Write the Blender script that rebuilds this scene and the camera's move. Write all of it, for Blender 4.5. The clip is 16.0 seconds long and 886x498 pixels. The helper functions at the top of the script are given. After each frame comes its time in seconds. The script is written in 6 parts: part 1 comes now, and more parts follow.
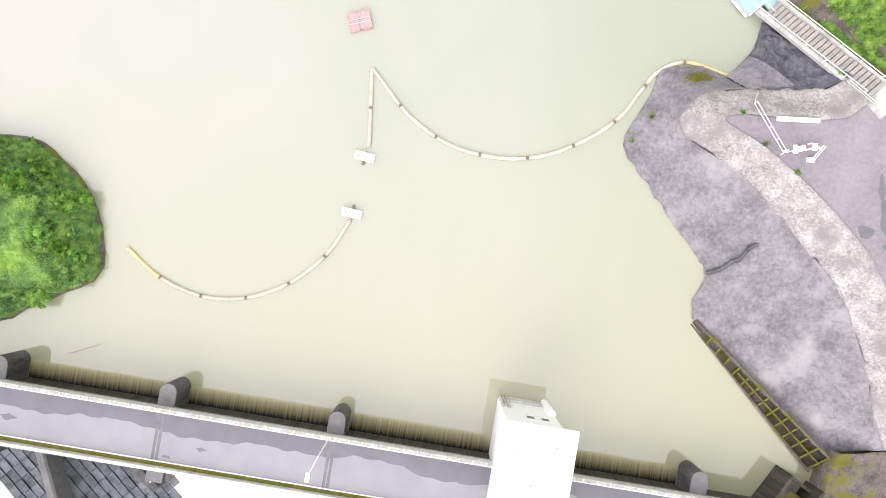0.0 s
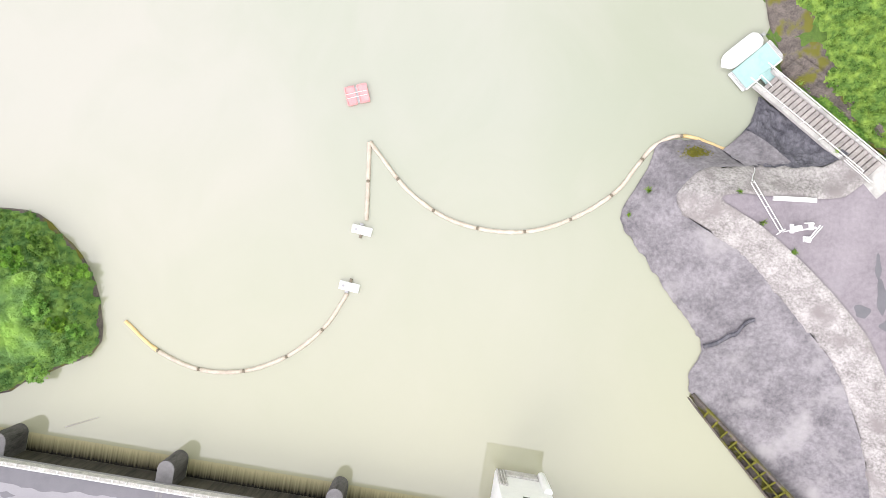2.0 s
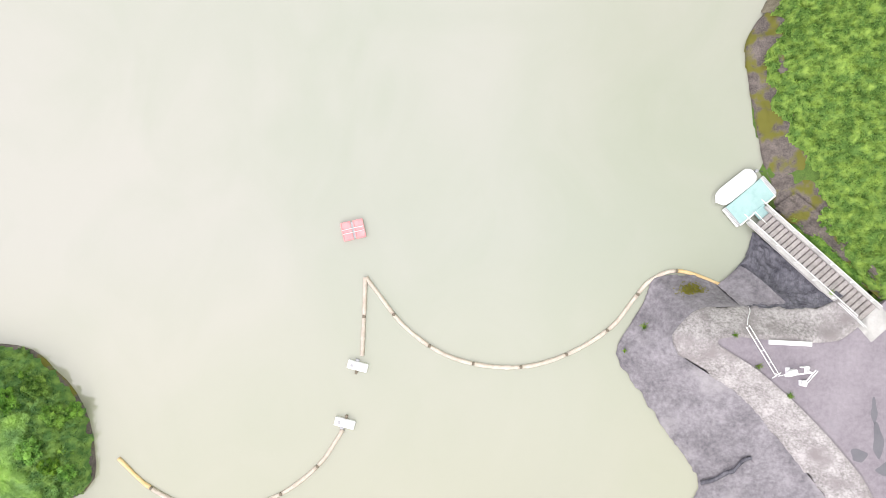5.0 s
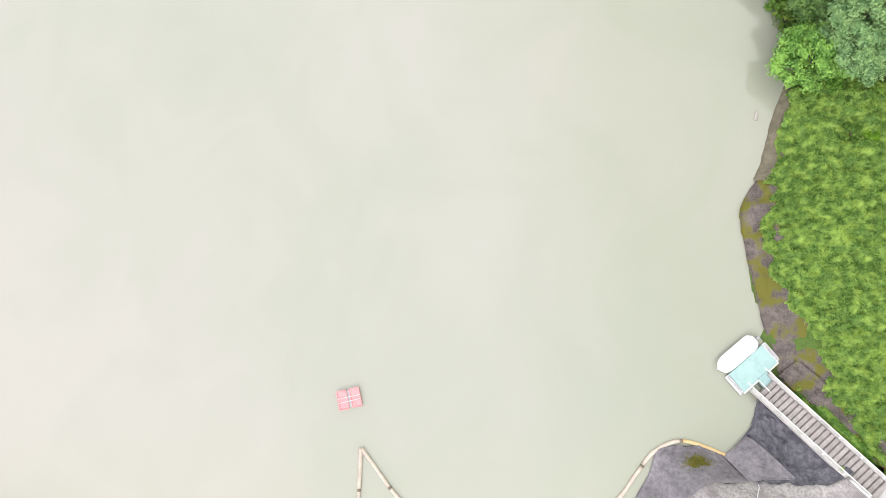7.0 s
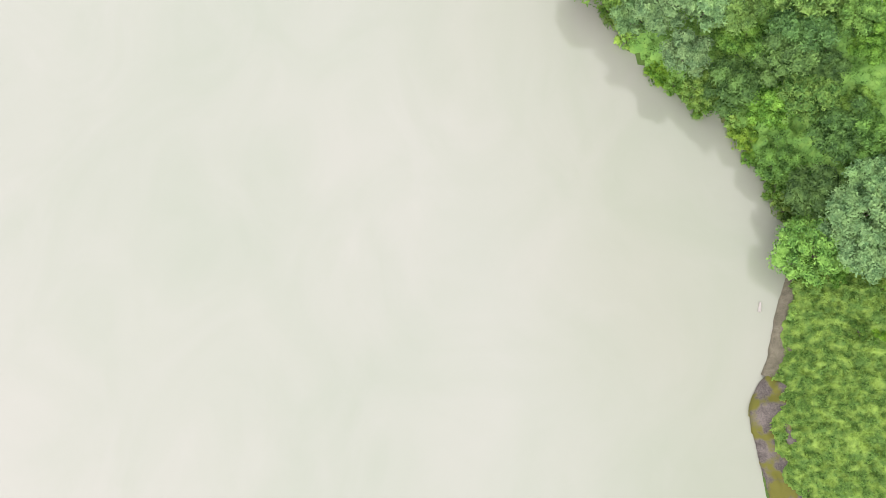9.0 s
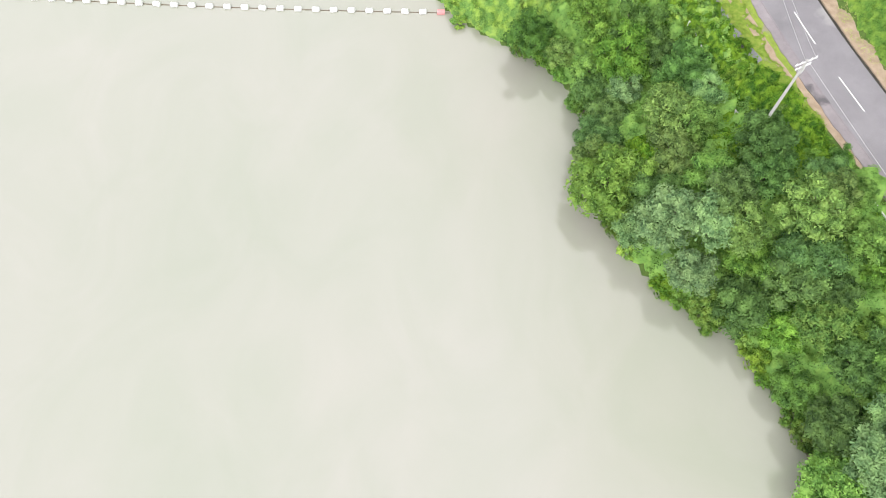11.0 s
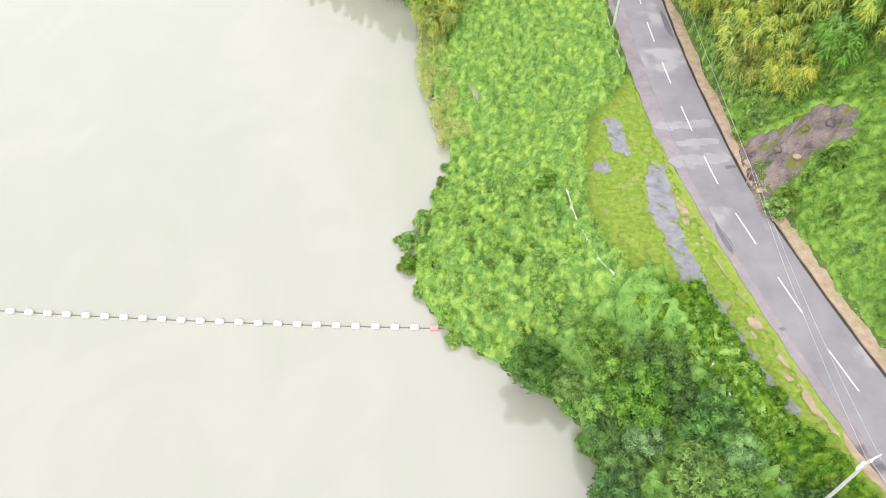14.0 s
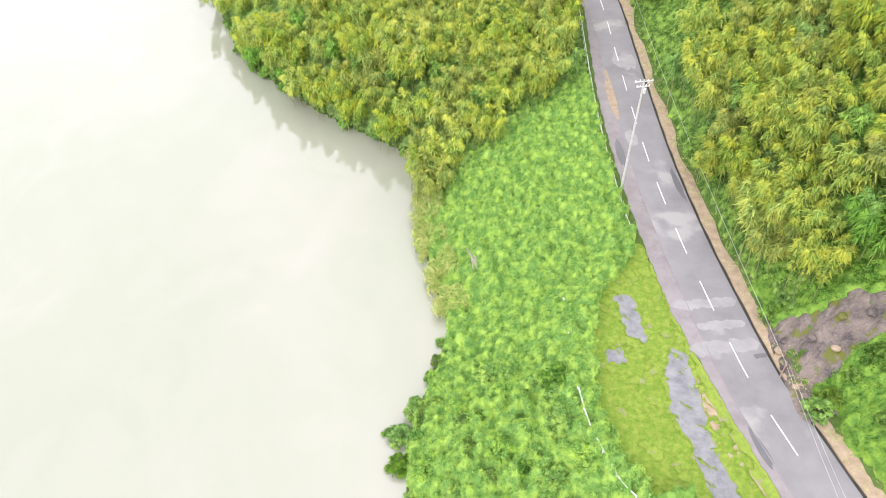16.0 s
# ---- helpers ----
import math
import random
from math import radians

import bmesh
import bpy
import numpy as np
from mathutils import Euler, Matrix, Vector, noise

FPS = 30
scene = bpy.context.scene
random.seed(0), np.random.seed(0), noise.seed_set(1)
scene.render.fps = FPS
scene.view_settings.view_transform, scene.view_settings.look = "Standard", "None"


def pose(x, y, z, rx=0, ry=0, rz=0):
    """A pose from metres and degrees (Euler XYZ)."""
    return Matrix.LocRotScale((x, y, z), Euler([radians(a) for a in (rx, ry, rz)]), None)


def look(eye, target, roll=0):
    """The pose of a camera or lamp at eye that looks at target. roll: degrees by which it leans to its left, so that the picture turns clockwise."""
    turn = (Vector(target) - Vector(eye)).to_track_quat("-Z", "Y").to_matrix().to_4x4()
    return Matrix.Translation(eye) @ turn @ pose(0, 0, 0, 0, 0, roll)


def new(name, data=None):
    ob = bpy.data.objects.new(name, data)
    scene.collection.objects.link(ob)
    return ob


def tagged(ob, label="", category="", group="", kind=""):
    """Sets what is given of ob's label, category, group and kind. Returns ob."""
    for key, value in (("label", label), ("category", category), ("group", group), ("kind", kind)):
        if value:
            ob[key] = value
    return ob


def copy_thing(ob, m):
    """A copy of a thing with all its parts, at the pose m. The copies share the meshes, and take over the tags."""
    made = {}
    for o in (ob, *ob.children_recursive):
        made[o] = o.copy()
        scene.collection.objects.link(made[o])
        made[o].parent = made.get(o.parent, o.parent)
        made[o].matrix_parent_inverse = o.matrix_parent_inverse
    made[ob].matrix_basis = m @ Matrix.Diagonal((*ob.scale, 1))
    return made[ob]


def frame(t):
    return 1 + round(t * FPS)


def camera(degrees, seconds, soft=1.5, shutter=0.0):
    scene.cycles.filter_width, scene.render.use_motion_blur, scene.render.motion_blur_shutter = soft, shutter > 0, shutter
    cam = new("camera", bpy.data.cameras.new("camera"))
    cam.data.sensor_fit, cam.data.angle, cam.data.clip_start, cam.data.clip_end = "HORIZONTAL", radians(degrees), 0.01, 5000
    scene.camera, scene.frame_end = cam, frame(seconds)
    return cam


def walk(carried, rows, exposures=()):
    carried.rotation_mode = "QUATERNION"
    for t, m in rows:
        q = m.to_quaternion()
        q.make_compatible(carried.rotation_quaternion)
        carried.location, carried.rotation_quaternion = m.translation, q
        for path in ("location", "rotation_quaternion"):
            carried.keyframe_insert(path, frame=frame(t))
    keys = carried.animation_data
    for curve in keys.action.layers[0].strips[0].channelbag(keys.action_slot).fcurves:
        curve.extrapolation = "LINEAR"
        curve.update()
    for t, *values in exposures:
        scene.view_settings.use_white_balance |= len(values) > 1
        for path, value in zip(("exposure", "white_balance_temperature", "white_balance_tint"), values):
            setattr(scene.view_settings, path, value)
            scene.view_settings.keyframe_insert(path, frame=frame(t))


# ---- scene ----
cam = camera(62.31, 16.0, soft=0.7)
PATH = [
    (0.0, 0.372, -0.464, 75.431, 0.292, 0.045, 0.038),
    (0.5, 0.401, 1.418, 75.423, 0.303, 0.003, 0.065),
    (1.0, 0.410, 3.300, 75.465, 0.294, -0.048, 0.027),
    (1.5, 0.504, 5.295, 75.525, 0.199, 0.001, 0.010),
    (2.0, 0.577, 7.283, 75.567, 0.148, -0.006, 0.055),
    (2.5, 0.654, 9.296, 75.605, 0.038, 0.002, 0.039),
    (3.0, 0.706, 11.106, 75.656, 0.110, -0.004, 0.061),
    (3.5, 0.716, 13.062, 75.695, 0.129, -0.047, 0.056),
    (4.0, 0.644, 15.079, 75.722, 0.314, -0.154, 0.041),
    (4.5, 0.533, 17.116, 75.735, 0.801, -0.294, 0.025),
    (5.0, 0.425, 19.130, 75.731, 1.724, -0.432, 0.018),
    (5.5, 0.360, 21.080, 75.708, 3.218, -0.535, 0.028),
    (6.0, 0.267, 23.104, 75.700, 4.886, -0.636, 0.017),
    (6.5, 0.303, 24.888, 75.641, 6.868, -0.684, 0.072),
    (7.0, 0.411, 26.794, 75.653, 8.927, -0.595, -0.003),
    (7.5, 0.641, 28.962, 75.695, 10.931, -0.477, 0.041),
    (8.0, 0.801, 31.302, 75.799, 12.970, -0.381, 0.017),
    (8.5, 0.988, 34.142, 75.815, 14.781, -0.322, 0.012),
    (9.0, 1.218, 36.977, 75.947, 16.640, -0.218, 0.036),
    (9.5, 1.511, 40.020, 76.206, 18.520, -0.069, 0.109),
    (10.0, 1.814, 43.222, 76.503, 20.477, 0.083, 0.205),
    (10.5, 2.070, 46.535, 76.746, 22.567, 0.197, 0.295),
    (11.0, 2.227, 49.910, 76.844, 24.849, 0.232, 0.353),
    (11.5, 2.295, 53.281, 76.923, 27.203, 0.231, 0.371),
    (12.0, 2.404, 56.689, 76.836, 29.641, 0.196, 0.419),
    (12.5, 2.498, 60.221, 76.828, 31.978, 0.149, 0.444),
    (13.0, 2.585, 63.882, 76.822, 34.318, 0.159, 0.400),
    (13.5, 2.675, 67.756, 76.816, 36.574, 0.118, 0.409),
    (14.0, 2.822, 71.538, 76.859, 38.865, 0.160, 0.373),
    (14.5, 2.851, 75.313, 76.842, 41.198, 0.110, 0.347),
    (15.0, 2.949, 79.303, 76.948, 43.322, 0.112, 0.308),
    (15.5, 3.083, 82.937, 77.129, 45.231, 0.151, 0.335),
    (16.0, 3.233, 86.681, 77.028, 46.237, 0.085, 0.373),
]
EXPOSURES = [(0.0, 0.17), (8.5, -0.03), (11.0, 0.0), (14.5, 0.14), (16.0, 0.22)]
walk(cam, [(t, pose(x, y, z, rx, ry, rz)) for t, x, y, z, rx, ry, rz in PATH], EXPOSURES)

# ---- light ----
world = bpy.data.worlds.new("overcast_sky")
scene.world = world
world.use_nodes = True
wn, wl = world.node_tree.nodes, world.node_tree.links
wn.clear()
sky = wn.new("ShaderNodeTexSky")
sky.sky_type = "NISHITA"
sky.sun_disc = False
sky.sun_elevation = radians(43)
sky.sun_rotation = radians(200)
bg_sky = wn.new("ShaderNodeBackground")
bg_sky.inputs["Strength"].default_value = 0.05
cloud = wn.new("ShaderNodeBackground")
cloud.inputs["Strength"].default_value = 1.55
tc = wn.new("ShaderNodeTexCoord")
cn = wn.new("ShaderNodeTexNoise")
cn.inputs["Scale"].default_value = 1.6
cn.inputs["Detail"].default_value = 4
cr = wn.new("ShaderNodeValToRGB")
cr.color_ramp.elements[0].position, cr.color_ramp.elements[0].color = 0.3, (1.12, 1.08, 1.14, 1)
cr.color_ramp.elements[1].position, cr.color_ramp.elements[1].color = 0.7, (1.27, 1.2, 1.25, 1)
addw = wn.new("ShaderNodeAddShader")
outw = wn.new("ShaderNodeOutputWorld")
wl.new(tc.outputs["Generated"], cn.inputs["Vector"])
wl.new(cn.outputs["Fac"], cr.inputs["Fac"])
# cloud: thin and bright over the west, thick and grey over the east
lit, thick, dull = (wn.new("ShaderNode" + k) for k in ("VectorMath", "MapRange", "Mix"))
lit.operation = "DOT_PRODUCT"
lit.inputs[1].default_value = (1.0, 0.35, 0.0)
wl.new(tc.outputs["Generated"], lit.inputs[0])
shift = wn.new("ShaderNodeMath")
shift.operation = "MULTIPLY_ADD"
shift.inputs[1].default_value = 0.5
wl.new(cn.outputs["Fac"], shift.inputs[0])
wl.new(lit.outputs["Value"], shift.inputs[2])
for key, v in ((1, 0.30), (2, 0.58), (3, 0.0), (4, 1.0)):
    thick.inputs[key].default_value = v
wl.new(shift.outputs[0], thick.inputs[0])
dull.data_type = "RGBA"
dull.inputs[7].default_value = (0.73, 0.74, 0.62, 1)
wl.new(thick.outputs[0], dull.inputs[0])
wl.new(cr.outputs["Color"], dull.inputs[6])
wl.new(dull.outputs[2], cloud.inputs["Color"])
wl.new(sky.outputs["Color"], bg_sky.inputs["Color"])
wl.new(bg_sky.outputs["Background"], addw.inputs[0])
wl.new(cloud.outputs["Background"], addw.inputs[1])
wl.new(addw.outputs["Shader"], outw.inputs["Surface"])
sun = new("sun", bpy.data.lights.new("sun", "SUN"))
sun.data.energy, sun.data.angle, sun.data.color = 1.3, radians(40), (1.0, 0.96, 0.9)
sun.matrix_world = look((0, 0, 60), (22, 60, 0))


# ---- materials ----
def mat(name, dark, light, scale=1.0, rough=0.85, bump=0.3, fine=12.0, metal=0.0, spread=(0.35, 0.65), stain=None, vary=0.0, stain_at=(0.58, 0.7), stain_scale=0.25, stretch=None, grain=0.35, vein=None, vein_scale=0.3):
    """A surface with broad mottling, fine grain and, where given, stains of another colour."""
    m = bpy.data.materials.new(name)
    m.use_nodes = True
    n, l = m.node_tree.nodes, m.node_tree.links
    b = n["Principled BSDF"]
    b.inputs["Roughness"].default_value = rough
    b.inputs["Metallic"].default_value = metal
    geo = n.new("ShaderNodeNewGeometry")
    at = geo.outputs["Position"]
    if stretch:
        mp = n.new("ShaderNodeMapping")
        mp.inputs["Scale"].default_value = stretch
        l.new(at, mp.inputs["Vector"])
        at = mp.outputs["Vector"]
    big, small = n.new("ShaderNodeTexNoise"), n.new("ShaderNodeTexNoise")
    for node, s, d in ((big, scale, 9), (small, scale * fine, 8)):
        node.inputs["Scale"].default_value, node.inputs["Detail"].default_value, node.inputs["Roughness"].default_value = s, d, 0.66
        l.new(at, node.inputs["Vector"])
    mix = n.new("ShaderNodeMath")
    mix.operation = "MULTIPLY_ADD"
    mix.inputs[1].default_value = grain
    l.new(small.outputs["Fac"], mix.inputs[0])
    sub = n.new("ShaderNodeMath")
    sub.operation = "MULTIPLY"
    sub.inputs[1].default_value = 1 - grain
    l.new(big.outputs["Fac"], sub.inputs[0])
    l.new(sub.outputs[0], mix.inputs[2])
    ramp = n.new("ShaderNodeValToRGB")
    e = ramp.color_ramp.elements
    e[0].position, e[0].color = spread[0], (*dark, 1)
    e[1].position, e[1].color = spread[1], (*light, 1)
    l.new(mix.outputs[0], ramp.inputs["Fac"])
    col = ramp.outputs["Color"]
    if stain:
        st = n.new("ShaderNodeTexNoise")
        st.inputs["Scale"].default_value, st.inputs["Detail"].default_value = stain_scale, 7
        l.new(at, st.inputs["Vector"])
        sr = n.new("ShaderNodeMapRange")
        sr.inputs[1].default_value, sr.inputs[2].default_value = stain_at
        l.new(st.outputs["Fac"], sr.inputs[0])
        mx = n.new("ShaderNodeMix")
        mx.data_type = "RGBA"
        l.new(sr.outputs[0], mx.inputs[0])
        l.new(col, mx.inputs[6])
        mx.inputs[7].default_value = (*stain, 1)
        col = mx.outputs[2]
    if vein:
        vn, off, ab, vr, vm = (n.new("ShaderNode" + k) for k in ("TexNoise", "Math", "Math", "MapRange", "Mix"))
        vn.inputs["Scale"].default_value, vn.inputs["Detail"].default_value, vn.inputs["Roughness"].default_value, vn.inputs["Distortion"].default_value = vein_scale, 6, 0.6, 0.7
        l.new(at, vn.inputs["Vector"])
        off.operation, ab.operation = "SUBTRACT", "ABSOLUTE"
        off.inputs[1].default_value = 0.5
        l.new(vn.outputs["Fac"], off.inputs[0])
        l.new(off.outputs[0], ab.inputs[0])
        for k, v in ((1, 0.002), (2, 0.016), (3, 0.55), (4, 0.0)):
            vr.inputs[k].default_value = v
        l.new(ab.outputs[0], vr.inputs[0])
        vm.data_type = "RGBA"
        l.new(vr.outputs[0], vm.inputs[0])
        l.new(col, vm.inputs[6])
        vm.inputs[7].default_value = (*vein, 1)
        col = vm.outputs[2]
    if vary:
        oi = n.new("ShaderNodeObjectInfo")
        hs = n.new("ShaderNodeHueSaturation")
        mr = n.new("ShaderNodeMapRange")
        mr.inputs[3].default_value, mr.inputs[4].default_value = 1 - vary, 1 + vary
        l.new(oi.outputs["Random"], mr.inputs[0])
        l.new(mr.outputs[0], hs.inputs["Value"])
        l.new(col, hs.inputs["Color"])
        col = hs.outputs["Color"]
    l.new(col, b.inputs["Base Color"])
    if bump:
        bp = n.new("ShaderNodeBump")
        bp.inputs["Strength"].default_value = bump
        bp.inputs["Distance"].default_value = 0.05
        l.new(mix.outputs[0], bp.inputs["Height"])
        l.new(bp.outputs["Normal"], b.inputs["Normal"])
    return m


def leafmat(name, dark, light, yellow, patch=0.25, own=(0.72, 1.2)):
    """Leaves: each leaf, each plant and each patch of ground has its own green; light passes through."""
    m = bpy.data.materials.new(name)
    m.use_nodes = True
    n, l = m.node_tree.nodes, m.node_tree.links
    b = n["Principled BSDF"]
    b.inputs["Roughness"].default_value = 0.6
    b.inputs["Specular IOR Level"].default_value = 0.18
    geo, oi, no = n.new("ShaderNodeNewGeometry"), n.new("ShaderNodeObjectInfo"), n.new("ShaderNodeTexNoise")
    no.inputs["Scale"].default_value, no.inputs["Detail"].default_value = patch, 4
    l.new(geo.outputs["Position"], no.inputs["Vector"])
    m1, m2 = n.new("ShaderNodeMix"), n.new("ShaderNodeMix")
    m1.data_type = m2.data_type = "RGBA"
    fine, half, both = n.new("ShaderNodeTexNoise"), n.new("ShaderNodeMapRange"), n.new("ShaderNodeMath")
    fine.inputs["Scale"].default_value, fine.inputs["Detail"].default_value = 4.5, 3
    l.new(geo.outputs["Position"], fine.inputs["Vector"])
    for key, v in ((1, 0.32), (2, 0.68), (3, 0.0), (4, 0.3)):
        half.inputs[key].default_value = v
    l.new(fine.outputs["Fac"], half.inputs[0])
    both.operation = "MULTIPLY_ADD"
    both.inputs[1].default_value = 0.7
    l.new(geo.outputs["Random Per Island"], both.inputs[0])
    l.new(half.outputs[0], both.inputs[2])
    l.new(both.outputs[0], m1.inputs[0])
    m1.inputs[6].default_value, m1.inputs[7].default_value = (*dark, 1), (*light, 1)
    mr = n.new("ShaderNodeMapRange")
    mr.inputs[1].default_value, mr.inputs[2].default_value = 0.42, 0.68
    l.new(no.outputs["Fac"], mr.inputs[0])
    l.new(mr.outputs[0], m2.inputs[0])
    l.new(m1.outputs[2], m2.inputs[6])
    m2.inputs[7].default_value = (*yellow, 1)
    hs = n.new("ShaderNodeHueSaturation")
    for key, lo, hi in (("Value", *own), ("Hue", 0.5 - 0.04 * (1 - own[0]), 0.5 + 0.06 * (own[1] - 1)), ("Saturation", 1 - 0.5 * (1 - own[0]), 1.06)):
        wv = n.new("ShaderNodeMath")
        wv.operation = "MULTIPLY"
        wv.inputs[1].default_value = {"Value": 1.0, "Hue": 7.31, "Saturation": 3.77}[key]
        fr = n.new("ShaderNodeMath")
        fr.operation = "FRACT"
        r2 = n.new("ShaderNodeMapRange")
        r2.inputs[3].default_value, r2.inputs[4].default_value = lo, hi
        l.new(oi.outputs["Random"], wv.inputs[0])
        l.new(wv.outputs[0], fr.inputs[0])
        l.new(fr.outputs[0], r2.inputs[0])
        l.new(r2.outputs[0], hs.inputs[key])
    l.new(m2.outputs[2], hs.inputs["Color"])
    l.new(hs.outputs["Color"], b.inputs["Base Color"])
    tr, ms = n.new("ShaderNodeBsdfTranslucent"), n.new("ShaderNodeMixShader")
    l.new(hs.outputs["Color"], tr.inputs["Color"])
    ms.inputs[0].default_value = 0.22
    l.new(b.outputs[0], ms.inputs[1])
    l.new(tr.outputs[0], ms.inputs[2])
    l.new(ms.outputs[0], n["Material Output"].inputs["Surface"])
    return m


def watermat():
    """Silty reservoir water: milky body colour with broad drifting patches, and a smooth surface that mirrors the cloud."""
    m = bpy.data.materials.new("silty_water")
    m.use_nodes = True
    n, l = m.node_tree.nodes, m.node_tree.links
    b = n["Principled BSDF"]
    geo = n.new("ShaderNodeNewGeometry")
    mp = n.new("ShaderNodeMapping")
    mp.inputs["Scale"].default_value = (0.016, 0.011, 0.016)
    l.new(geo.outputs["Position"], mp.inputs["Vector"])
    no = n.new("ShaderNodeTexNoise")
    no.inputs["Scale"].default_value, no.inputs["Detail"].default_value, no.inputs["Distortion"].default_value = 1.0, 3, 0.4
    l.new(mp.outputs["Vector"], no.inputs["Vector"])
    ramp = n.new("ShaderNodeValToRGB")
    e = ramp.color_ramp.elements
    e[0].position, e[0].color = 0.52, (*WATER_GREEN, 1)
    e[1].position, e[1].color = 0.80, (*WATER_MILK, 1)
    sep, drift, less = n.new("ShaderNodeSeparateXYZ"), n.new("ShaderNodeMapRange"), n.new("ShaderNodeMath")
    l.new(geo.outputs["Position"], sep.inputs[0])
    l.new(sep.outputs["Y"], drift.inputs[0])
    for k, v in ((1, 40), (2, 190), (3, 0.0), (4, 0.08)):
        drift.inputs[k].default_value = v
    plume, weigh = n.new("ShaderNodeTexNoise"), n.new("ShaderNodeMath")
    plume.inputs["Scale"].default_value, plume.inputs["Detail"].default_value, plume.inputs["Distortion"].default_value = 5.0, 6, 1.6
    l.new(mp.outputs["Vector"], plume.inputs["Vector"])
    weigh.operation = "MULTIPLY_ADD"
    weigh.inputs[1].default_value = 0.35
    l.new(plume.outputs["Fac"], weigh.inputs[0])
    l.new(no.outputs["Fac"], weigh.inputs[2])
    less.operation = "SUBTRACT"
    l.new(weigh.outputs[0], less.inputs[0])
    l.new(drift.outputs[0], less.inputs[1])
    l.new(less.outputs[0], ramp.inputs["Fac"])
    # yellower silt gathers before the dam
    near_dam, silt = n.new("ShaderNodeMapRange"), n.new("ShaderNodeMix")
    l.new(sep.outputs["Y"], near_dam.inputs[0])
    for k, v in ((1, 22), (2, -18), (3, 0.0), (4, 0.85)):
        near_dam.inputs[k].default_value = v
    silt.data_type = "RGBA"
    silt.inputs[7].default_value = (0.362, 0.358, 0.235, 1)
    l.new(near_dam.outputs[0], silt.inputs[0])
    l.new(ramp.outputs["Color"], silt.inputs[6])
    l.new(silt.outputs[2], b.inputs["Base Color"])
    b.inputs["Roughness"].default_value = 0.04
    b.inputs["IOR"].default_value = WATER_IOR
    rp = n.new("ShaderNodeTexNoise")
    rp.inputs["Scale"].default_value, rp.inputs["Detail"].default_value = 1.3, 3
    l.new(geo.outputs["Position"], rp.inputs["Vector"])
    bp = n.new("ShaderNodeBump")
    bp.inputs["Strength"].default_value, bp.inputs["Distance"].default_value = 0.05, 0.02
    l.new(rp.outputs["Fac"], bp.inputs["Height"])
    l.new(bp.outputs["Normal"], b.inputs["Normal"])
    return m


WATER_GREEN, WATER_MILK, WATER_IOR = (0.320, 0.340, 0.266), (0.376, 0.368, 0.316), 2.0
M_WATER = watermat()
M_SOIL = mat("grass_grown_soil", (0.04, 0.08, 0.015), (0.12, 0.20, 0.035), 1.3, 0.95, 0.8, fine=7, grain=0.5, stain=(0.17, 0.16, 0.07), stain_at=(0.60, 0.74), stain_scale=0.4)
M_APRON = mat("weathered_sprayed_concrete", (0.125, 0.115, 0.128), (0.30, 0.28, 0.30), 0.35, 0.85, 0.9, fine=7, spread=(0.38, 0.62), stain=(0.36, 0.34, 0.35), stain_at=(0.56, 0.70), stain_scale=0.22, grain=0.45)
M_WALL = mat("pale_revetment_concrete", (0.20, 0.185, 0.18), (0.49, 0.46, 0.455), 0.5, 0.85, 0.8, fine=8, spread=(0.38, 0.62), stain=(0.24, 0.215, 0.215), stain_at=(0.50, 0.66), stain_scale=0.3, grain=0.5)
M_YARD = mat("worn_yard_paving", (0.19, 0.165, 0.19), (0.315, 0.28, 0.31), 0.16, 0.7, 0.3, fine=14, spread=(0.36, 0.64), grain=0.4, stain=(0.33, 0.30, 0.33), stain_at=(0.54, 0.68), stain_scale=0.13)
M_ROCK = mat("dark_wet_rock", (0.03, 0.03, 0.042), (0.17, 0.165, 0.19), 1.4, 0.6, 1.0, fine=5, stretch=(1.0, 0.35, 1.6))
M_MOSSROCK = mat("mossy_rock", (0.05, 0.042, 0.038), (0.21, 0.175, 0.155), 0.9, 0.85, 0.9, fine=8, stain=(0.13, 0.125, 0.015), stain_at=(0.52, 0.60), stain_scale=0.45)
M_BED = mat("brown_grey_slope_panel", (0.10, 0.085, 0.075), (0.24, 0.21, 0.20), 1.5, 0.9, 0.7, fine=7, stain=(0.12, 0.115, 0.02), stain_at=(0.52, 0.62), stain_scale=0.8)
M_PARAPET = mat("lichened_parapet", (0.30, 0.285, 0.27), (0.66, 0.64, 0.62), 1.8, 0.9, 0.5, fine=6, spread=(0.34, 0.6), grain=0.5)
M_PALE = mat("pale_dry_asphalt", (0.27, 0.255, 0.27), (0.385, 0.37, 0.385), 0.5, 0.8, 0.2, fine=30)
M_MOSS = mat("moss", (0.08, 0.085, 0.012), (0.23, 0.21, 0.025), 3.0, 0.95, 1.0, fine=8)
M_CONC = mat("dam_concrete", (0.38, 0.37, 0.36), (0.62, 0.60, 0.58), 0.7, 0.85, 0.3, fine=16, stain=(0.22, 0.21, 0.2))
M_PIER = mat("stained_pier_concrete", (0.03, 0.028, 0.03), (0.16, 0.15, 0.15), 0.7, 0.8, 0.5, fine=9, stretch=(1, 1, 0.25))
M_PIERTOP = mat("grey_pier_cap", (0.13, 0.125, 0.13), (0.24, 0.23, 0.24), 0.9, 0.85, 0.3)
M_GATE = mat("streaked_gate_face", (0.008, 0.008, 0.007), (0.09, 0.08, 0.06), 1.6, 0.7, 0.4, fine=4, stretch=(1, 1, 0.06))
M_DECK = mat("bridge_asphalt", (0.25, 0.24, 0.265), (0.31, 0.30, 0.325), 0.3, 0.6, 0.1, fine=40)
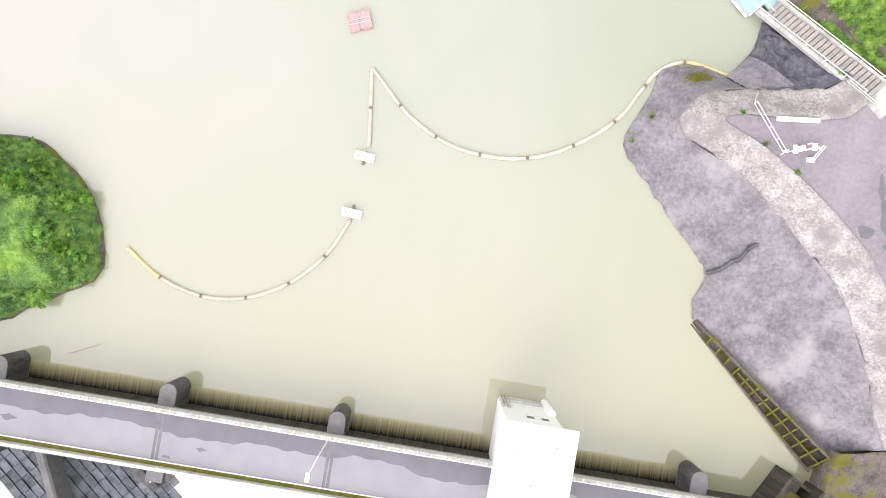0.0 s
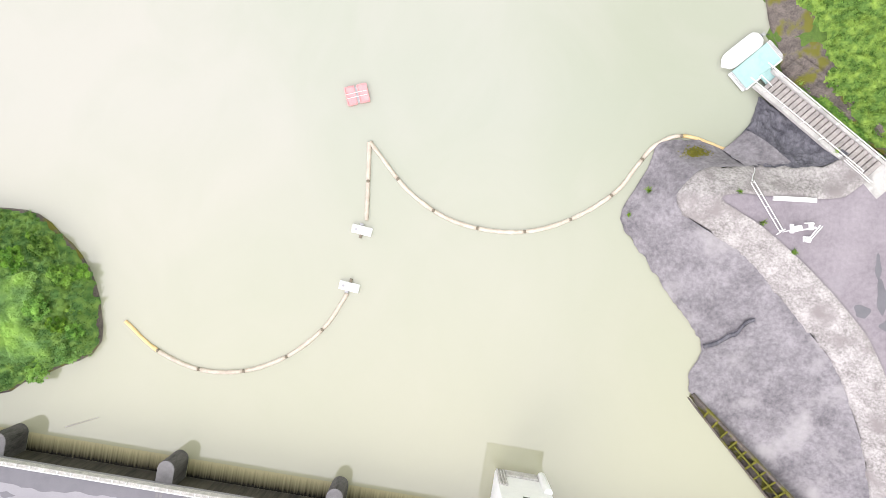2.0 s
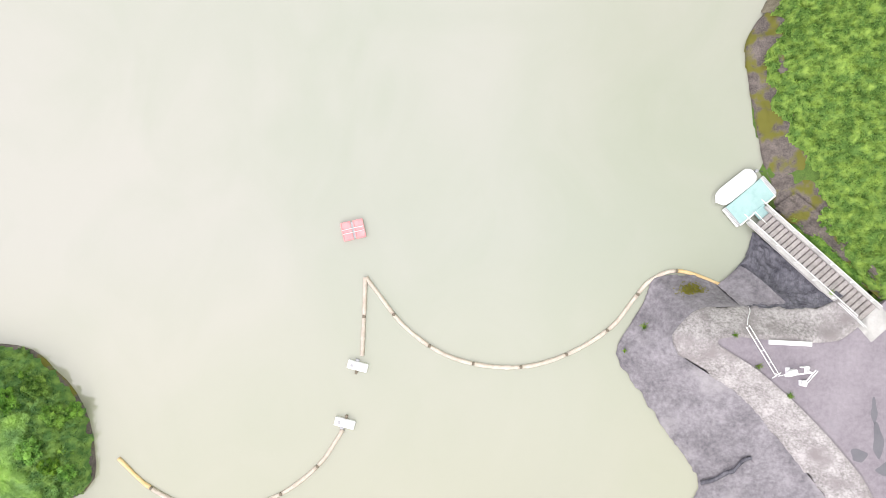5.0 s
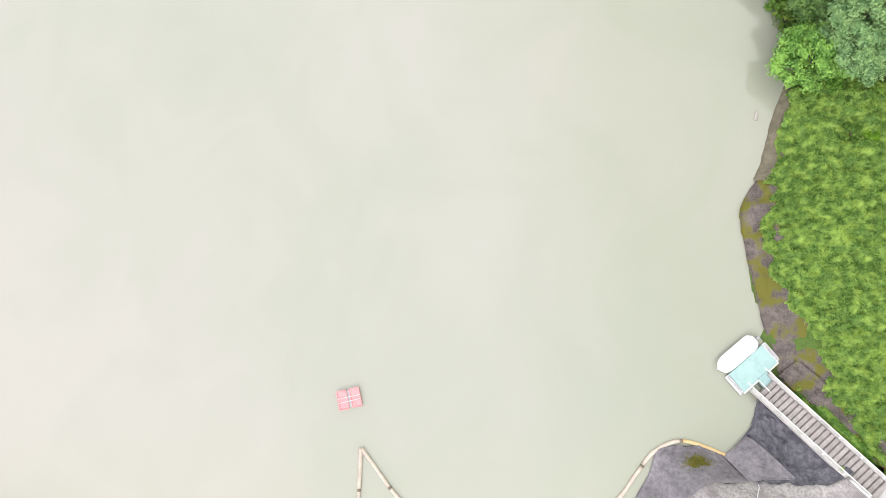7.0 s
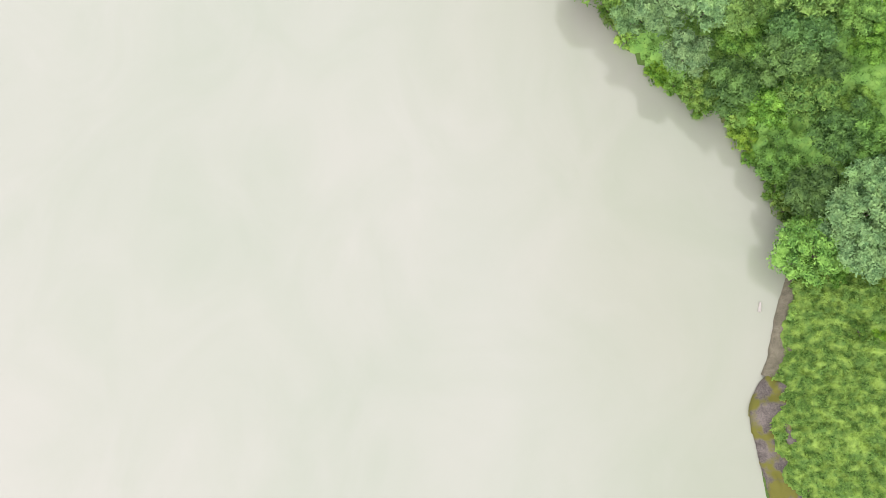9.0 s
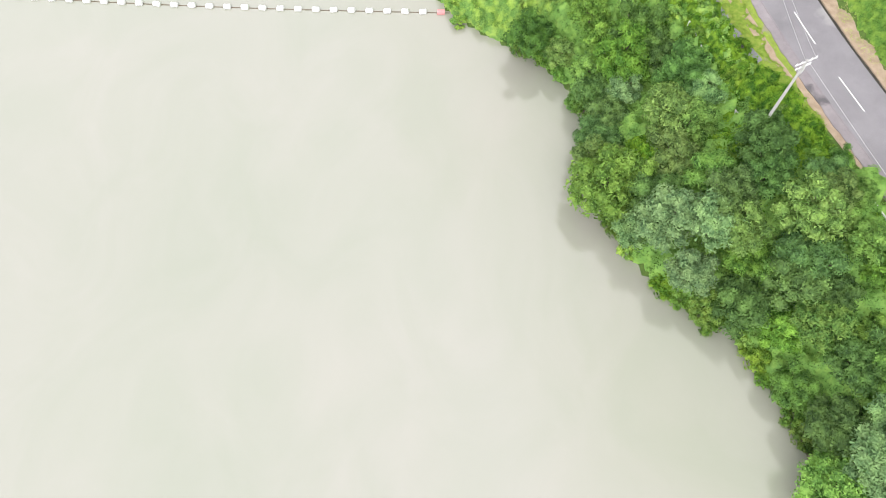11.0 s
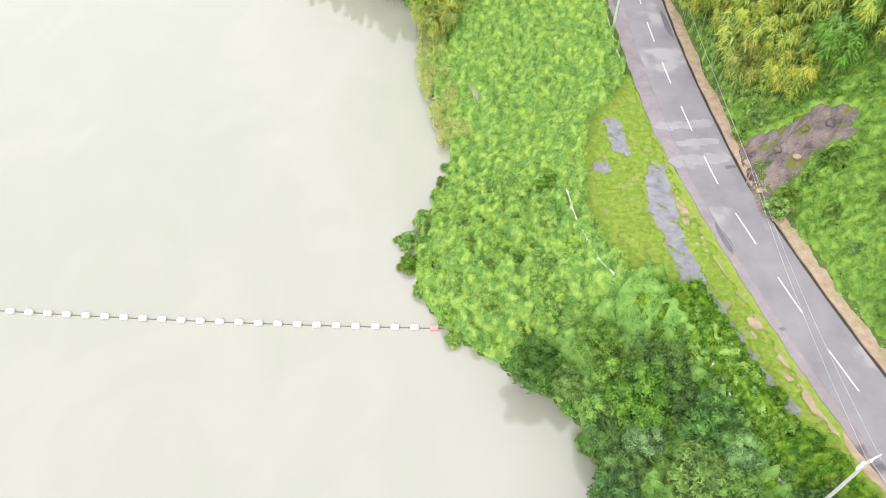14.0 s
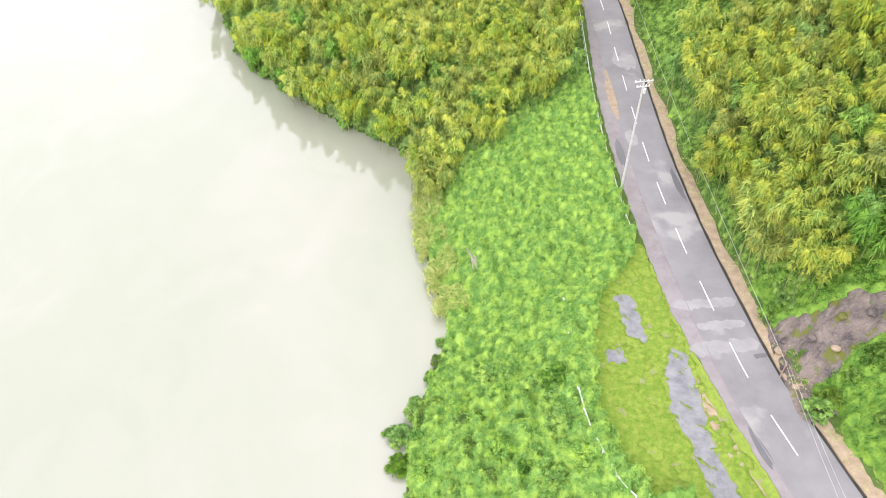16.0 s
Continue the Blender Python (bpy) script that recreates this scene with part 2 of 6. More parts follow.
M_WET = mat("wet_asphalt", (0.13, 0.125, 0.145), (0.17, 0.165, 0.185), 0.5, 0.35, 0.05, fine=30)
M_WHITE = mat("white_paint", (0.74, 0.74, 0.74), (0.84, 0.84, 0.84), 1.5, 0.5, 0.05)
M_WHITEWALL = mat("white_render", (0.80, 0.80, 0.80), (0.88, 0.88, 0.87), 0.8, 0.8, 0.1)
M_RAILW = mat("galvanised_rail", (0.62, 0.62, 0.63), (0.78, 0.78, 0.79), 2.0, 0.45, 0.05, metal=0.2)
M_TEAL = mat("pale_teal_deck", (0.30, 0.47, 0.46), (0.42, 0.60, 0.58), 1.2, 0.7, 0.2, fine=20)
M_STEP = mat("grey_step_concrete", (0.26, 0.24, 0.23), (0.46, 0.42, 0.40), 1.8, 0.9, 0.4, fine=10, vary=0.12)
M_BOOM = mat("faded_boom_fabric", (0.46, 0.38, 0.31), (0.68, 0.61, 0.53), 1.5, 0.8, 0.3, vary=0.08)
M_YELLOW = mat("yellow_boom_fabric", (0.66, 0.46, 0.20), (0.82, 0.63, 0.36), 1.5, 0.8, 0.3)
M_JOINT = mat("dark_coupling", (0.12, 0.10, 0.07), (0.24, 0.20, 0.15), 5, 0.8, 0.3)
M_RED = mat("faded_red_plastic", (0.62, 0.24, 0.25), (0.80, 0.38, 0.38), 2, 0.5, 0.1)
M_PINK = mat("sun_bleached_red_float", (0.64, 0.27, 0.29), (0.78, 0.38, 0.39), 2, 0.6, 0.1)
M_STEEL = mat("grey_steel", (0.35, 0.35, 0.36), (0.5, 0.5, 0.52), 3, 0.45, 0.1, metal=0.6)
M_BLACK = mat("black_plastic", (0.02, 0.02, 0.022), (0.05, 0.05, 0.055), 3, 0.5, 0.1)
M_GLASS = mat("dark_window_glass", (0.03, 0.035, 0.04), (0.06, 0.07, 0.08), 1, 0.1, 0)
M_ROAD = mat("road_asphalt", (0.20, 0.19, 0.205), (0.30, 0.285, 0.305), 0.18, 0.75, 0.2, fine=60, stain=(0.36, 0.345, 0.35), stain_at=(0.60, 0.66), stain_scale=0.12)
M_SHOULDER = mat("old_shoulder_asphalt", (0.21, 0.185, 0.20), (0.36, 0.325, 0.34), 0.35, 0.85, 0.3, fine=30, stain=(0.13, 0.12, 0.13), stain_at=(0.64, 0.70))
M_LINE = mat("road_paint", (0.70, 0.70, 0.70), (0.84, 0.84, 0.84), 2.5, 0.6, 0.1)
M_GUTTER = mat("dark_gutter", (0.02, 0.018, 0.015), (0.07, 0.065, 0.05), 1.5, 0.9, 0.5)
M_GRAVEL = mat("damp_gravel", (0.17, 0.17, 0.195), (0.34, 0.335, 0.36), 0.8, 0.9, 0.8, fine=20)
M_STRAW = mat("dry_grass_and_dust", (0.30, 0.22, 0.15), (0.50, 0.39, 0.29), 1.0, 0.95, 0.8, fine=14)
M_LAWN = mat("short_grass", (0.16, 0.23, 0.04), (0.32, 0.42, 0.06), 1.6, 0.95, 0.9, fine=8, grain=0.5, stain=(0.29, 0.265, 0.19), stain_at=(0.58, 0.68), stain_scale=0.7)
M_CLAY = mat("bare_rock_cut", (0.035, 0.032, 0.04), (0.29, 0.23, 0.20), 0.45, 0.7, 0.9, fine=9, stain=(0.13, 0.14, 0.02), stain_at=(0.55, 0.63), stain_scale=0.5)
M_BARK = mat("bark", (0.07, 0.055, 0.04), (0.18, 0.15, 0.12), 2, 0.95, 0.8)
M_CULM = mat("bamboo_culm", (0.18, 0.2, 0.06), (0.3, 0.3, 0.12), 2, 0.6, 0.2)
M_DRIFT = mat("bleached_driftwood", (0.32, 0.28, 0.25), (0.55, 0.50, 0.47), 2, 0.9, 0.5)
M_FOAM = mat("white_spillway_water", (0.70, 0.72, 0.74), (0.86, 0.87, 0.88), 0.25, 0.5, 0.4, fine=6)
M_BLOCK = mat("wet_spillway_block", (0.03, 0.033, 0.04), (0.19, 0.20, 0.225), 1.1, 0.6, 0.5, fine=8, vary=0.35)
M_MUD = mat("shore_mud_and_litter", (0.07, 0.065, 0.04), (0.24, 0.21, 0.15), 1.2, 0.9, 0.8, fine=8, grain=0.5)
M_POLE = mat("pale_concrete_pole", (0.42, 0.41, 0.40), (0.60, 0.59, 0.58), 2, 0.8, 0.1)

L_DEEP = leafmat("broadleaf_deep", (0.016, 0.05, 0.012), (0.15, 0.30, 0.07), (0.20, 0.37, 0.08), 0.9, (0.8, 1.2))
L_MID = leafmat("broadleaf_mid", (0.028, 0.08, 0.015), (0.24, 0.45, 0.085), (0.32, 0.52, 0.10), 0.9, (0.78, 1.2))
L_PALE = leafmat("broadleaf_pale", (0.06, 0.14, 0.05), (0.30, 0.49, 0.20), (0.36, 0.54, 0.21), 0.9, (0.9, 1.12))
L_BAMBOO = leafmat("bamboo_leaves", (0.10, 0.19, 0.03), (0.44, 0.57, 0.12), (0.56, 0.58, 0.09), 0.6, (0.85, 1.15))
L_WEED = leafmat("lush_weeds", (0.07, 0.20, 0.035), (0.36, 0.59, 0.155), (0.45, 0.63, 0.13), 0.9, (0.94, 1.08))
L_LAWN = leafmat("short_lawn_grass", (0.15, 0.26, 0.035), (0.31, 0.47, 0.06), (0.36, 0.44, 0.08), 1.4, (0.94, 1.08))
L_GRASS = leafmat("long_pale_grass", (0.10, 0.22, 0.06), (0.32, 0.50, 0.18), (0.40, 0.60, 0.15), 0.4, (0.94, 1.08))
L_KUDZU = leafmat("creeper_leaves", (0.018, 0.065, 0.008), (0.19, 0.37, 0.05), (0.27, 0.42, 0.055), 1.2, (0.78, 1.2))
L_ISLET = leafmat("islet_leaves", (0.025, 0.08, 0.018), (0.18, 0.36, 0.085), (0.30, 0.47, 0.09), 1.0, (0.75, 1.2))
L_REED = leafmat("yellowing_reeds", (0.26, 0.36, 0.09), (0.56, 0.66, 0.22), (0.62, 0.60, 0.25), 0.9, (0.98, 1.02))


# ---- builders ----
def mesh_of(name, verts, faces, material, smooth=False):
    me = bpy.data.meshes.new(name)
    me.from_pydata([tuple(map(float, v)) for v in verts], [], faces)
    me.materials.append(material)
    if smooth:
        me.polygons.foreach_set("use_smooth", [True] * len(me.polygons))
    me.update()
    return me


def part(name, bm, material, parent, label=""):
    me = bpy.data.meshes.new(name)
    bmesh.ops.recalc_face_normals(bm, faces=bm.faces)
    bm.to_mesh(me)
    bm.free()
    me.materials.append(material)
    ob = new(name, me)
    ob.parent = parent
    if label:
        ob["label"] = label
    return ob


def empty(name, m, label, category, group="", kind=""):
    ob = new(name)
    ob.matrix_world = m
    return tagged(ob, label, category, group, kind)


def add_box(bm, x0, y0, z0, x1, y1, z1, bevel=0.0, m=None):
    """A bevelled block between two corners, turned by m."""
    t = Matrix.Translation(((x0 + x1) / 2, (y0 + y1) / 2, (z0 + z1) / 2)) @ Matrix.Diagonal((x1 - x0, y1 - y0, z1 - z0, 1))
    made = bmesh.ops.create_cube(bm, size=1.0, matrix=(m @ t) if m else t)["verts"]
    if bevel:
        edges = {e for v in made for e in v.link_edges}
        bmesh.ops.bevel(bm, geom=list(edges), offset=bevel, segments=1, affect="EDGES", profile=0.5)


def box_bm(*a, bevel=0.0, m=None):
    bm = bmesh.new()
    add_box(bm, *a, bevel=bevel, m=m)
    return bm


def add_rod(bm, a, b, r0, r1=None, seg=8):
    a, b = Vector(a), Vector(b)
    d = b - a
    q = d.to_track_quat("Z", "Y").to_matrix().to_4x4()
    bmesh.ops.create_cone(bm, cap_ends=True, segments=seg, radius1=r0, radius2=r0 if r1 is None else r1, depth=d.length, matrix=Matrix.Translation((a + b) / 2) @ q)


def rod_bm(a, b, r0, r1=None, seg=8):
    bm = bmesh.new()
    add_rod(bm, a, b, r0, r1, seg)
    return bm


def tube_mesh(name, pts, radius, material, seg=8, lump=0.0):
    """A tube along points."""
    pts = [Vector(p) for p in pts]
    verts, faces = [], []
    for i, p in enumerate(pts):
        d = (pts[min(i + 1, len(pts) - 1)] - pts[max(i - 1, 0)]).normalized()
        side = d.cross(Vector((0, 0, 1)))
        side = side.normalized() if side.length > 1e-4 else Vector((1, 0, 0))
        up = side.cross(d)
        r = radius * (1 + lump * (noise.noise(p * 2.1)))
        for k in range(seg):
            a = 2 * math.pi * k / seg
            verts.append(p + side * math.cos(a) * r + up * math.sin(a) * r)
    for i in range(len(pts) - 1):
        for k in range(seg):
            faces.append((i * seg + k, i * seg + (k + 1) % seg, (i + 1) * seg + (k + 1) % seg, (i + 1) * seg + k))
    faces.append(tuple(range(seg)))
    faces.append(tuple(range((len(pts) - 1) * seg, len(pts) * seg)))
    return mesh_of(name, verts, faces, material, True)


def spline(ctrl, n):
    """n points evenly spread along a smooth line through the control points."""
    c = np.array(ctrl, float)
    c = np.vstack([2 * c[0] - c[1], c, 2 * c[-1] - c[-2]])
    out = []
    for i in range(1, len(c) - 2):
        p0, p1, p2, p3 = c[i - 1:i + 3]
        for u in np.linspace(0, 1, 16, endpoint=False):
            out.append(0.5 * (2 * p1 + (p2 - p0) * u + (2 * p0 - 5 * p1 + 4 * p2 - p3) * u * u + (3 * p1 - p0 - 3 * p2 + p3) * u ** 3))
    out = np.array(out + [c[-2]])
    s = np.r_[0, np.cumsum(np.linalg.norm(np.diff(out, axis=0), axis=1))]
    q = np.linspace(0, s[-1], n)
    return np.stack([np.interp(q, s, out[:, k]) for k in range(out.shape[1])], 1)


def line_distance(x, y, line):
    """Distance to a line of points, on which side of it (plus: right of its way) and how far along in segments."""
    line = np.array(line, float)
    best, side, along = np.full(x.shape, 1e9), np.zeros(x.shape), np.zeros(x.shape)
    for i, (a, b) in enumerate(zip(line[:-1], line[1:])):
        d = b - a
        u = np.clip(((x - a[0]) * d[0] + (y - a[1]) * d[1]) / (d @ d), 0, 1)
        dx, dy = x - a[0] - u * d[0], y - a[1] - u * d[1]
        r = np.hypot(dx, dy)
        near = r < best
        best = np.where(near, r, best)
        side = np.where(near, np.sign(dx * d[1] - dy * d[0]), side)
        along = np.where(near, i + u, along)
    return best, side, along


def inside(x, y, poly):
    x, y = np.asarray(x, float), np.asarray(y, float)
    got = np.zeros(x.shape, bool)
    p = np.array(poly, float)
    for (x0, y0), (x1, y1) in zip(p, np.roll(p, -1, 0)):
        if y0 != y1:
            got ^= ((y0 > y) != (y1 > y)) & (x < (x1 - x0) * (y - y0) / (y1 - y0) + x0)
    return got


def wave(x, y, s, seed=0.0):
    """Smooth noise over arrays, about -1 to 1."""
    return (np.sin(x * s + seed + 1.7 * np.sin(y * s * 0.83 + seed * 2.1)) + np.sin(y * s * 1.21 + seed * 1.3 + 1.9 * np.sin(x * s * 0.71 + seed)) + 0.6 * np.sin((x + y) * s * 2.3 + seed * 3)) / 2.6


# ---- lie of the land ----
SHORE = [(41, -60), (40, -24), (41, 0), (39, 12), (38, 20), (36.3, 24.6), (35.4, 28.5), (34.5, 31.9), (33.7, 36.5), (33, 42), (34, 44.6), (35.4, 46),
         (37.1, 52.3), (39.8, 58.8), (39.5, 63), (39, 67.4), (36, 71.5), (33.5, 76.5), (28, 79), (24.5, 82), (23.5, 86), (21.5, 91), (20.5, 96), (20.5, 101),
         (19, 106.5), (15, 112.5), (8, 117), (2, 122), (-1, 128), (-1, 135), (1.2, 141), (3.8, 150), (2, 160), (-0.4, 172), (-0.3, 187), (-5, 193), (-16, 201),
         (-28, 212), (-40, 227), (-48, 245), (-60, 275), (-90, 330), (-180, 420), (-420, 520)]
ISLAND = [(-75, 14), (-55, 13), (-45.2, 11.8), (-41.7, 11.3), (-38.8, 9.2), (-36.5, 6.6), (-35, 3.7), (-34.6, 1.1), (-35, -2.9), (-38.7, -4.7), (-42.2, -6.1), (-47, -7.6), (-75, -8)]
ROAD = [(70, 20), (63, 55), (55, 80), (51, 90), (47.9, 97.8), (44.5, 107.1), (41.6, 116.7), (39.1, 126.4), (36.9, 136), (35.4, 148.7), (34.4, 160), (33.7, 175),
        (33.7, 190), (34.1, 210), (34.4, 231), (33, 262), (26, 310), (10, 360)]
ROADS = spline(ROAD, 70)
SHORES = spline(SHORE, 130)
ISLES = spline(ISLAND, 60)
ROAD_Z = 10.0


def lay_by_width(y):
    """How far the level ground west of the road reaches from its middle."""
    return np.interp(y, [100, 112, 117.7, 121.4, 126.8, 134.3, 142.9, 148.7, 151.8, 156.8, 162, 200], [8, 10, 13, 15.8, 17.6, 17.3, 15.4, 12.8, 9.8, 6.5, 6.2, 6.2])


def land(x, y):
    """Height of the ground over arrays x, y; the water lies at 0."""
    x, y = np.asarray(x, float), np.asarray(y, float)
    d, side, _ = line_distance(x, y, SHORES)
    d = d * side
    h = np.where(d > 0, 11.0 * (1 - np.exp(-np.maximum(d, 0) / 14.0)), np.maximum(np.where(d > -2.2, d * 0.12, (d + 2.2) * 1.2 - 0.26), -4.0))
    h = h + np.where(d > 0, 0.25 * wave(x, y, 0.6) * np.minimum(d, 3) / 3, 0)
    r, rs, _ = line_distance(x, y, ROADS)
    r = r * rs
    flat = 1.0 + lay_by_width(y)
    west = np.clip((flat + 6 + r) / 6, 0, 1) * (r <= 0)
    k = np.where(r > 0, 1.0, west * west * (3 - 2 * west)) * np.clip((y - 70) / 20, 0, 1)
    k = np.where(d > 0, k, 0)
    hill = np.maximum(r - 6.0, 0)
    top = ROAD_Z - 0.12 + np.minimum(hill * 0.95, 60 + 0 * hill) + np.where(hill > 0, 0.4 * wave(x, y, 0.35, 2.0) * np.minimum(hill, 4) / 4, 0)
    h = h * (1 - k) + top * k
    isl = inside(x, y, ISLES)
    di, _, _ = line_distance(x, y, ISLES)
    h = np.where(isl, np.maximum(h, 0.25 + np.minimum(di * 0.55, 2.6) + 0.2 * wave(x, y, 0.7, 4.0)), h)
    off = (x - 33.75) * 0.76 + (y - 24.5) * 0.65
    run_ = np.clip(((x - 33.75) * 0.65 - (y - 24.5) * 0.76) / 12.6, 0, 1.3)
    yard = (y < 21) & (x > 20) & (off < 1.3)
    h = np.where((off > 1.3) & (off < 14) & (y < 30) & (x > 34), np.maximum(h, (0.2 + 4.4 * run_ + 0.12 * off) * np.clip((d + 1.5) / 3, 0, 1)), h)
    h = np.where(yard, np.minimum(h, 2.2 - 4.0 * (x < 43)), h)
    h = np.where((y < -24) & (x < 60), np.minimum(h, -7.5), h)
    h = np.where((y < -19.5 - 0.1646 * (x + 10.6)) & (x < 31), -9.0, h)
    far = np.maximum(-260 - x, 0)
    return np.where(x < -260, -4 + np.minimum(far * 0.4, 70), h)


def ground_sheet():
    core_x, core_y = np.arange(-78, 96, 1.5), np.arange(-62, 300, 1.5)
    grow = np.cumsum(1.3 ** np.arange(1, 24))
    xs = np.r_[core_x[0] - grow[::-1] * 1.6, core_x, core_x[-1] + grow * 1.6]
    ys = np.r_[core_y[0] - grow[::-1] * 1.6, core_y, core_y[-1] + grow * 1.6]
    gx, gy = np.meshgrid(xs, ys)
    z = land(gx.ravel(), gy.ravel())
    v = np.stack([gx.ravel(), gy.ravel(), z], 1)
    nx, ny = len(xs), len(ys)
    i = (np.arange(ny - 1)[:, None] * nx + np.arange(nx - 1)[None]).ravel()
    f = np.stack([i, i + 1, i + nx + 1, i + nx], 1).tolist()
    return tagged(new("ground", mesh_of("ground", v, f, M_SOIL, True)), "brown soil banks and hillside under dense greenery", "ground", kind="structure")


ground_sheet()
water = tagged(new("water", mesh_of("water", [(-1500, -18.0 + 0.1646 * 1489.4, 0), (-10.6, -19.2, 0), (60, -19.2 - 70.6 * 0.1646, 0), (60, 900, 0), (-1500, 900, 0)], [(0, 1, 2, 3, 4)], M_WATER)),
               "still milky green-grey silty reservoir water", "water", kind="structure")


# ---- east abutment: sprayed-concrete apron, revetment and yard ----
EDGE = [(38.4, -20.9), (35.2, -17.4), (32, -13.8), (28.7, -10.1), (26.0, -7.1), (26.0, -5.2), (27.3, -2.9), (26.1, -0.3), (23.9, 2.7), (22.1, 5.5), (18.8, 10.6), (21.6, 15.7), (22.9, 18.5), (26.8, 18.7), (29.7, 17.6)]
TOE = [(43.6, -19.9), (42.6, -16.8), (41.9, -12), (41, -9), (40.2, -6.5), (39.2, -4), (37.6, -1.7), (34.6, 2), (32.3, 5.0), (29.5, 7.5), (24.3, 10.9), (23.6, 12.9), (25.8, 15.2), (28.5, 15.6), (31.2, 15.6)]
TOP = [(47.4, -19.2), (46.6, -16), (45, -11), (44, -8), (43.2, -5.5), (42.4, -3.4), (41, -0.6), (37.8, 3.3), (34.7, 6.5), (31.2, 9.6), (27.5, 12.0), (27.45, 12.6), (29, 12.85), (30.5, 12.7), (32.5, 12.5)]
YARD_Z = 5.35


def even(ctrl, n):
    """Points along a smooth line, evenly many between each pair of control points."""
    c = np.array(ctrl, float)
    c = np.vstack([2 * c[0] - c[1], c, 2 * c[-1] - c[-2]])
    out = []
    for i in range(1, len(c) - 2):
        p0, p1, p2, p3 = c[i - 1:i + 3]
        for u in np.linspace(0, 1, n, endpoint=False):
            lin = p1 + (p2 - p1) * u
            cr_ = 0.5 * (2 * p1 + (p2 - p0) * u + (2 * p0 - 5 * p1 + 4 * p2 - p3) * u * u + (3 * p1 - p0 - 3 * p2 + p3) * u ** 3)
            out.append(0.45 * lin + 0.55 * cr_)
    return np.array(out + [c[-2]])


def loft(name, lows, highs, zf, rings, material, rough, skirt=None, kind="structure", label="", category=""):
    """A sloping sheet between two lines, zf(u along, v across) giving its height; skirt: a drop to that height at the low side."""
    n = len(lows)
    verts, faces = [], []
    vs = list(np.linspace(0, 1, rings))
    if skirt is not None:
        verts += [(x, y, skirt) for x, y in lows]
    for v in vs:
        for i in range(n):
            p = lows[i] * (1 - v) + highs[i] * v
            x, y = p
            z = zf(i / (n - 1), v)
            k = rough * (noise.noise((x * 0.5, y * 0.5, 3.1)) + 0.5 * noise.noise((x * 1.7, y * 1.7, 7.7)))
            edge = min(1.0, 4 * (1 - v))
            jag = (0.22 * noise.noise((x * 0.9, y * 0.9, 0.5)) + 0.12 * noise.noise((x * 3.1, y * 3.1, 1.5))) if v == 0 else 0
            verts.append((x + jag, y + jag, z + k * edge * (0.25 if v == 0 else 1)))
    rows = len(vs) + (skirt is not None)
    for r in range(rows - 1):
        for i in range(n - 1):
            a = r * n + i
            faces.append((a, a + 1, a + n + 1, a + n))
    return tagged(new(name, mesh_of(name, verts, faces, material, True)), label, category, kind=kind)


edge_l, toe_l, top_l = (even(c, 14) for c in (EDGE, TOE, TOP))


def toe_height(u):
    return 3.4 - 0.6 * math.exp(-((u - 0.5) / 0.12) ** 2)


loft("apron", edge_l, toe_l, lambda u, v: 0.28 + (toe_height(u) - 0.28) * v ** 1.5, 46, M_APRON, 0.16, -2.5, label="weathered grey sprayed-concrete apron sloping into the water", category="concrete apron")
loft("revetment", toe_l + 0.0, top_l, lambda u, v: toe_height(u) + 0.02 + (YARD_Z + 0.12 - toe_height(u)) * min(1, v * 1.18) ** 0.85, 16, M_WALL, 0.05, 1.2, label="pale curved concrete revetment slope round the yard", category="concrete wall")
# north face of the revetment, from the corner to the head of the stair
n_toe = even([(31.2, 15.6), (34.5, 15.4), (37.6, 15.5), (39.4, 16.4)], 14)
n_top = even([(32.5, 12.5), (36.4, 12.25), (39, 12.5), (41.0, 13.9)], 14)
loft("revetment", n_toe, n_top, lambda u, v: 3.5 + 1.5 * u * (1 - v) + (YARD_Z + 0.12 - 3.5) * min(1, v * 1.2), 12, M_WALL, 0.05, 1.2, label="pale concrete wall along the north edge of the yard", category="concrete wall")
r_low = even([(29.7, 17.6), (31, 19), (32.3, 20.6), (33.1, 23.2)], 24)
r_high = even([(31.2, 15.6), (34.5, 15.4), (37.6, 15.6), (39.9, 16.7)], 24)
loft("rock_bank", r_low, r_high, lambda u, v: 0.25 + (3.3 + 1.1 * u) * v ** 1.1 - 0.3 * math.sin(math.pi * v) * u + 0.28 * abs(noise.noise((u * 9, v * 22, 0))) + 0.15 * noise.noise((u * 30, v * 40, 3)), 60, M_ROCK, 0.5, -2.5, label="dark jagged wet rock bank beside the stair", category="rock")
slab = even([(29.3, 17.7), (30.5, 18.6), (31.7, 19.7)], 10)
slab_up = even([(30.6, 15.4), (33.2, 15.4), (35.4, 15.4)], 10)
loft("concrete_patch", slab, slab_up, lambda u, v: 0.42 + 3.2 * v ** (1.4 - 0.5 * u) + 0.3 * u * (1 - v) + 0.45 * math.sin(math.pi * v), 16, M_APRON, 0.18, -1.0, label="grey concrete patch on the rock bank", category="concrete apron")

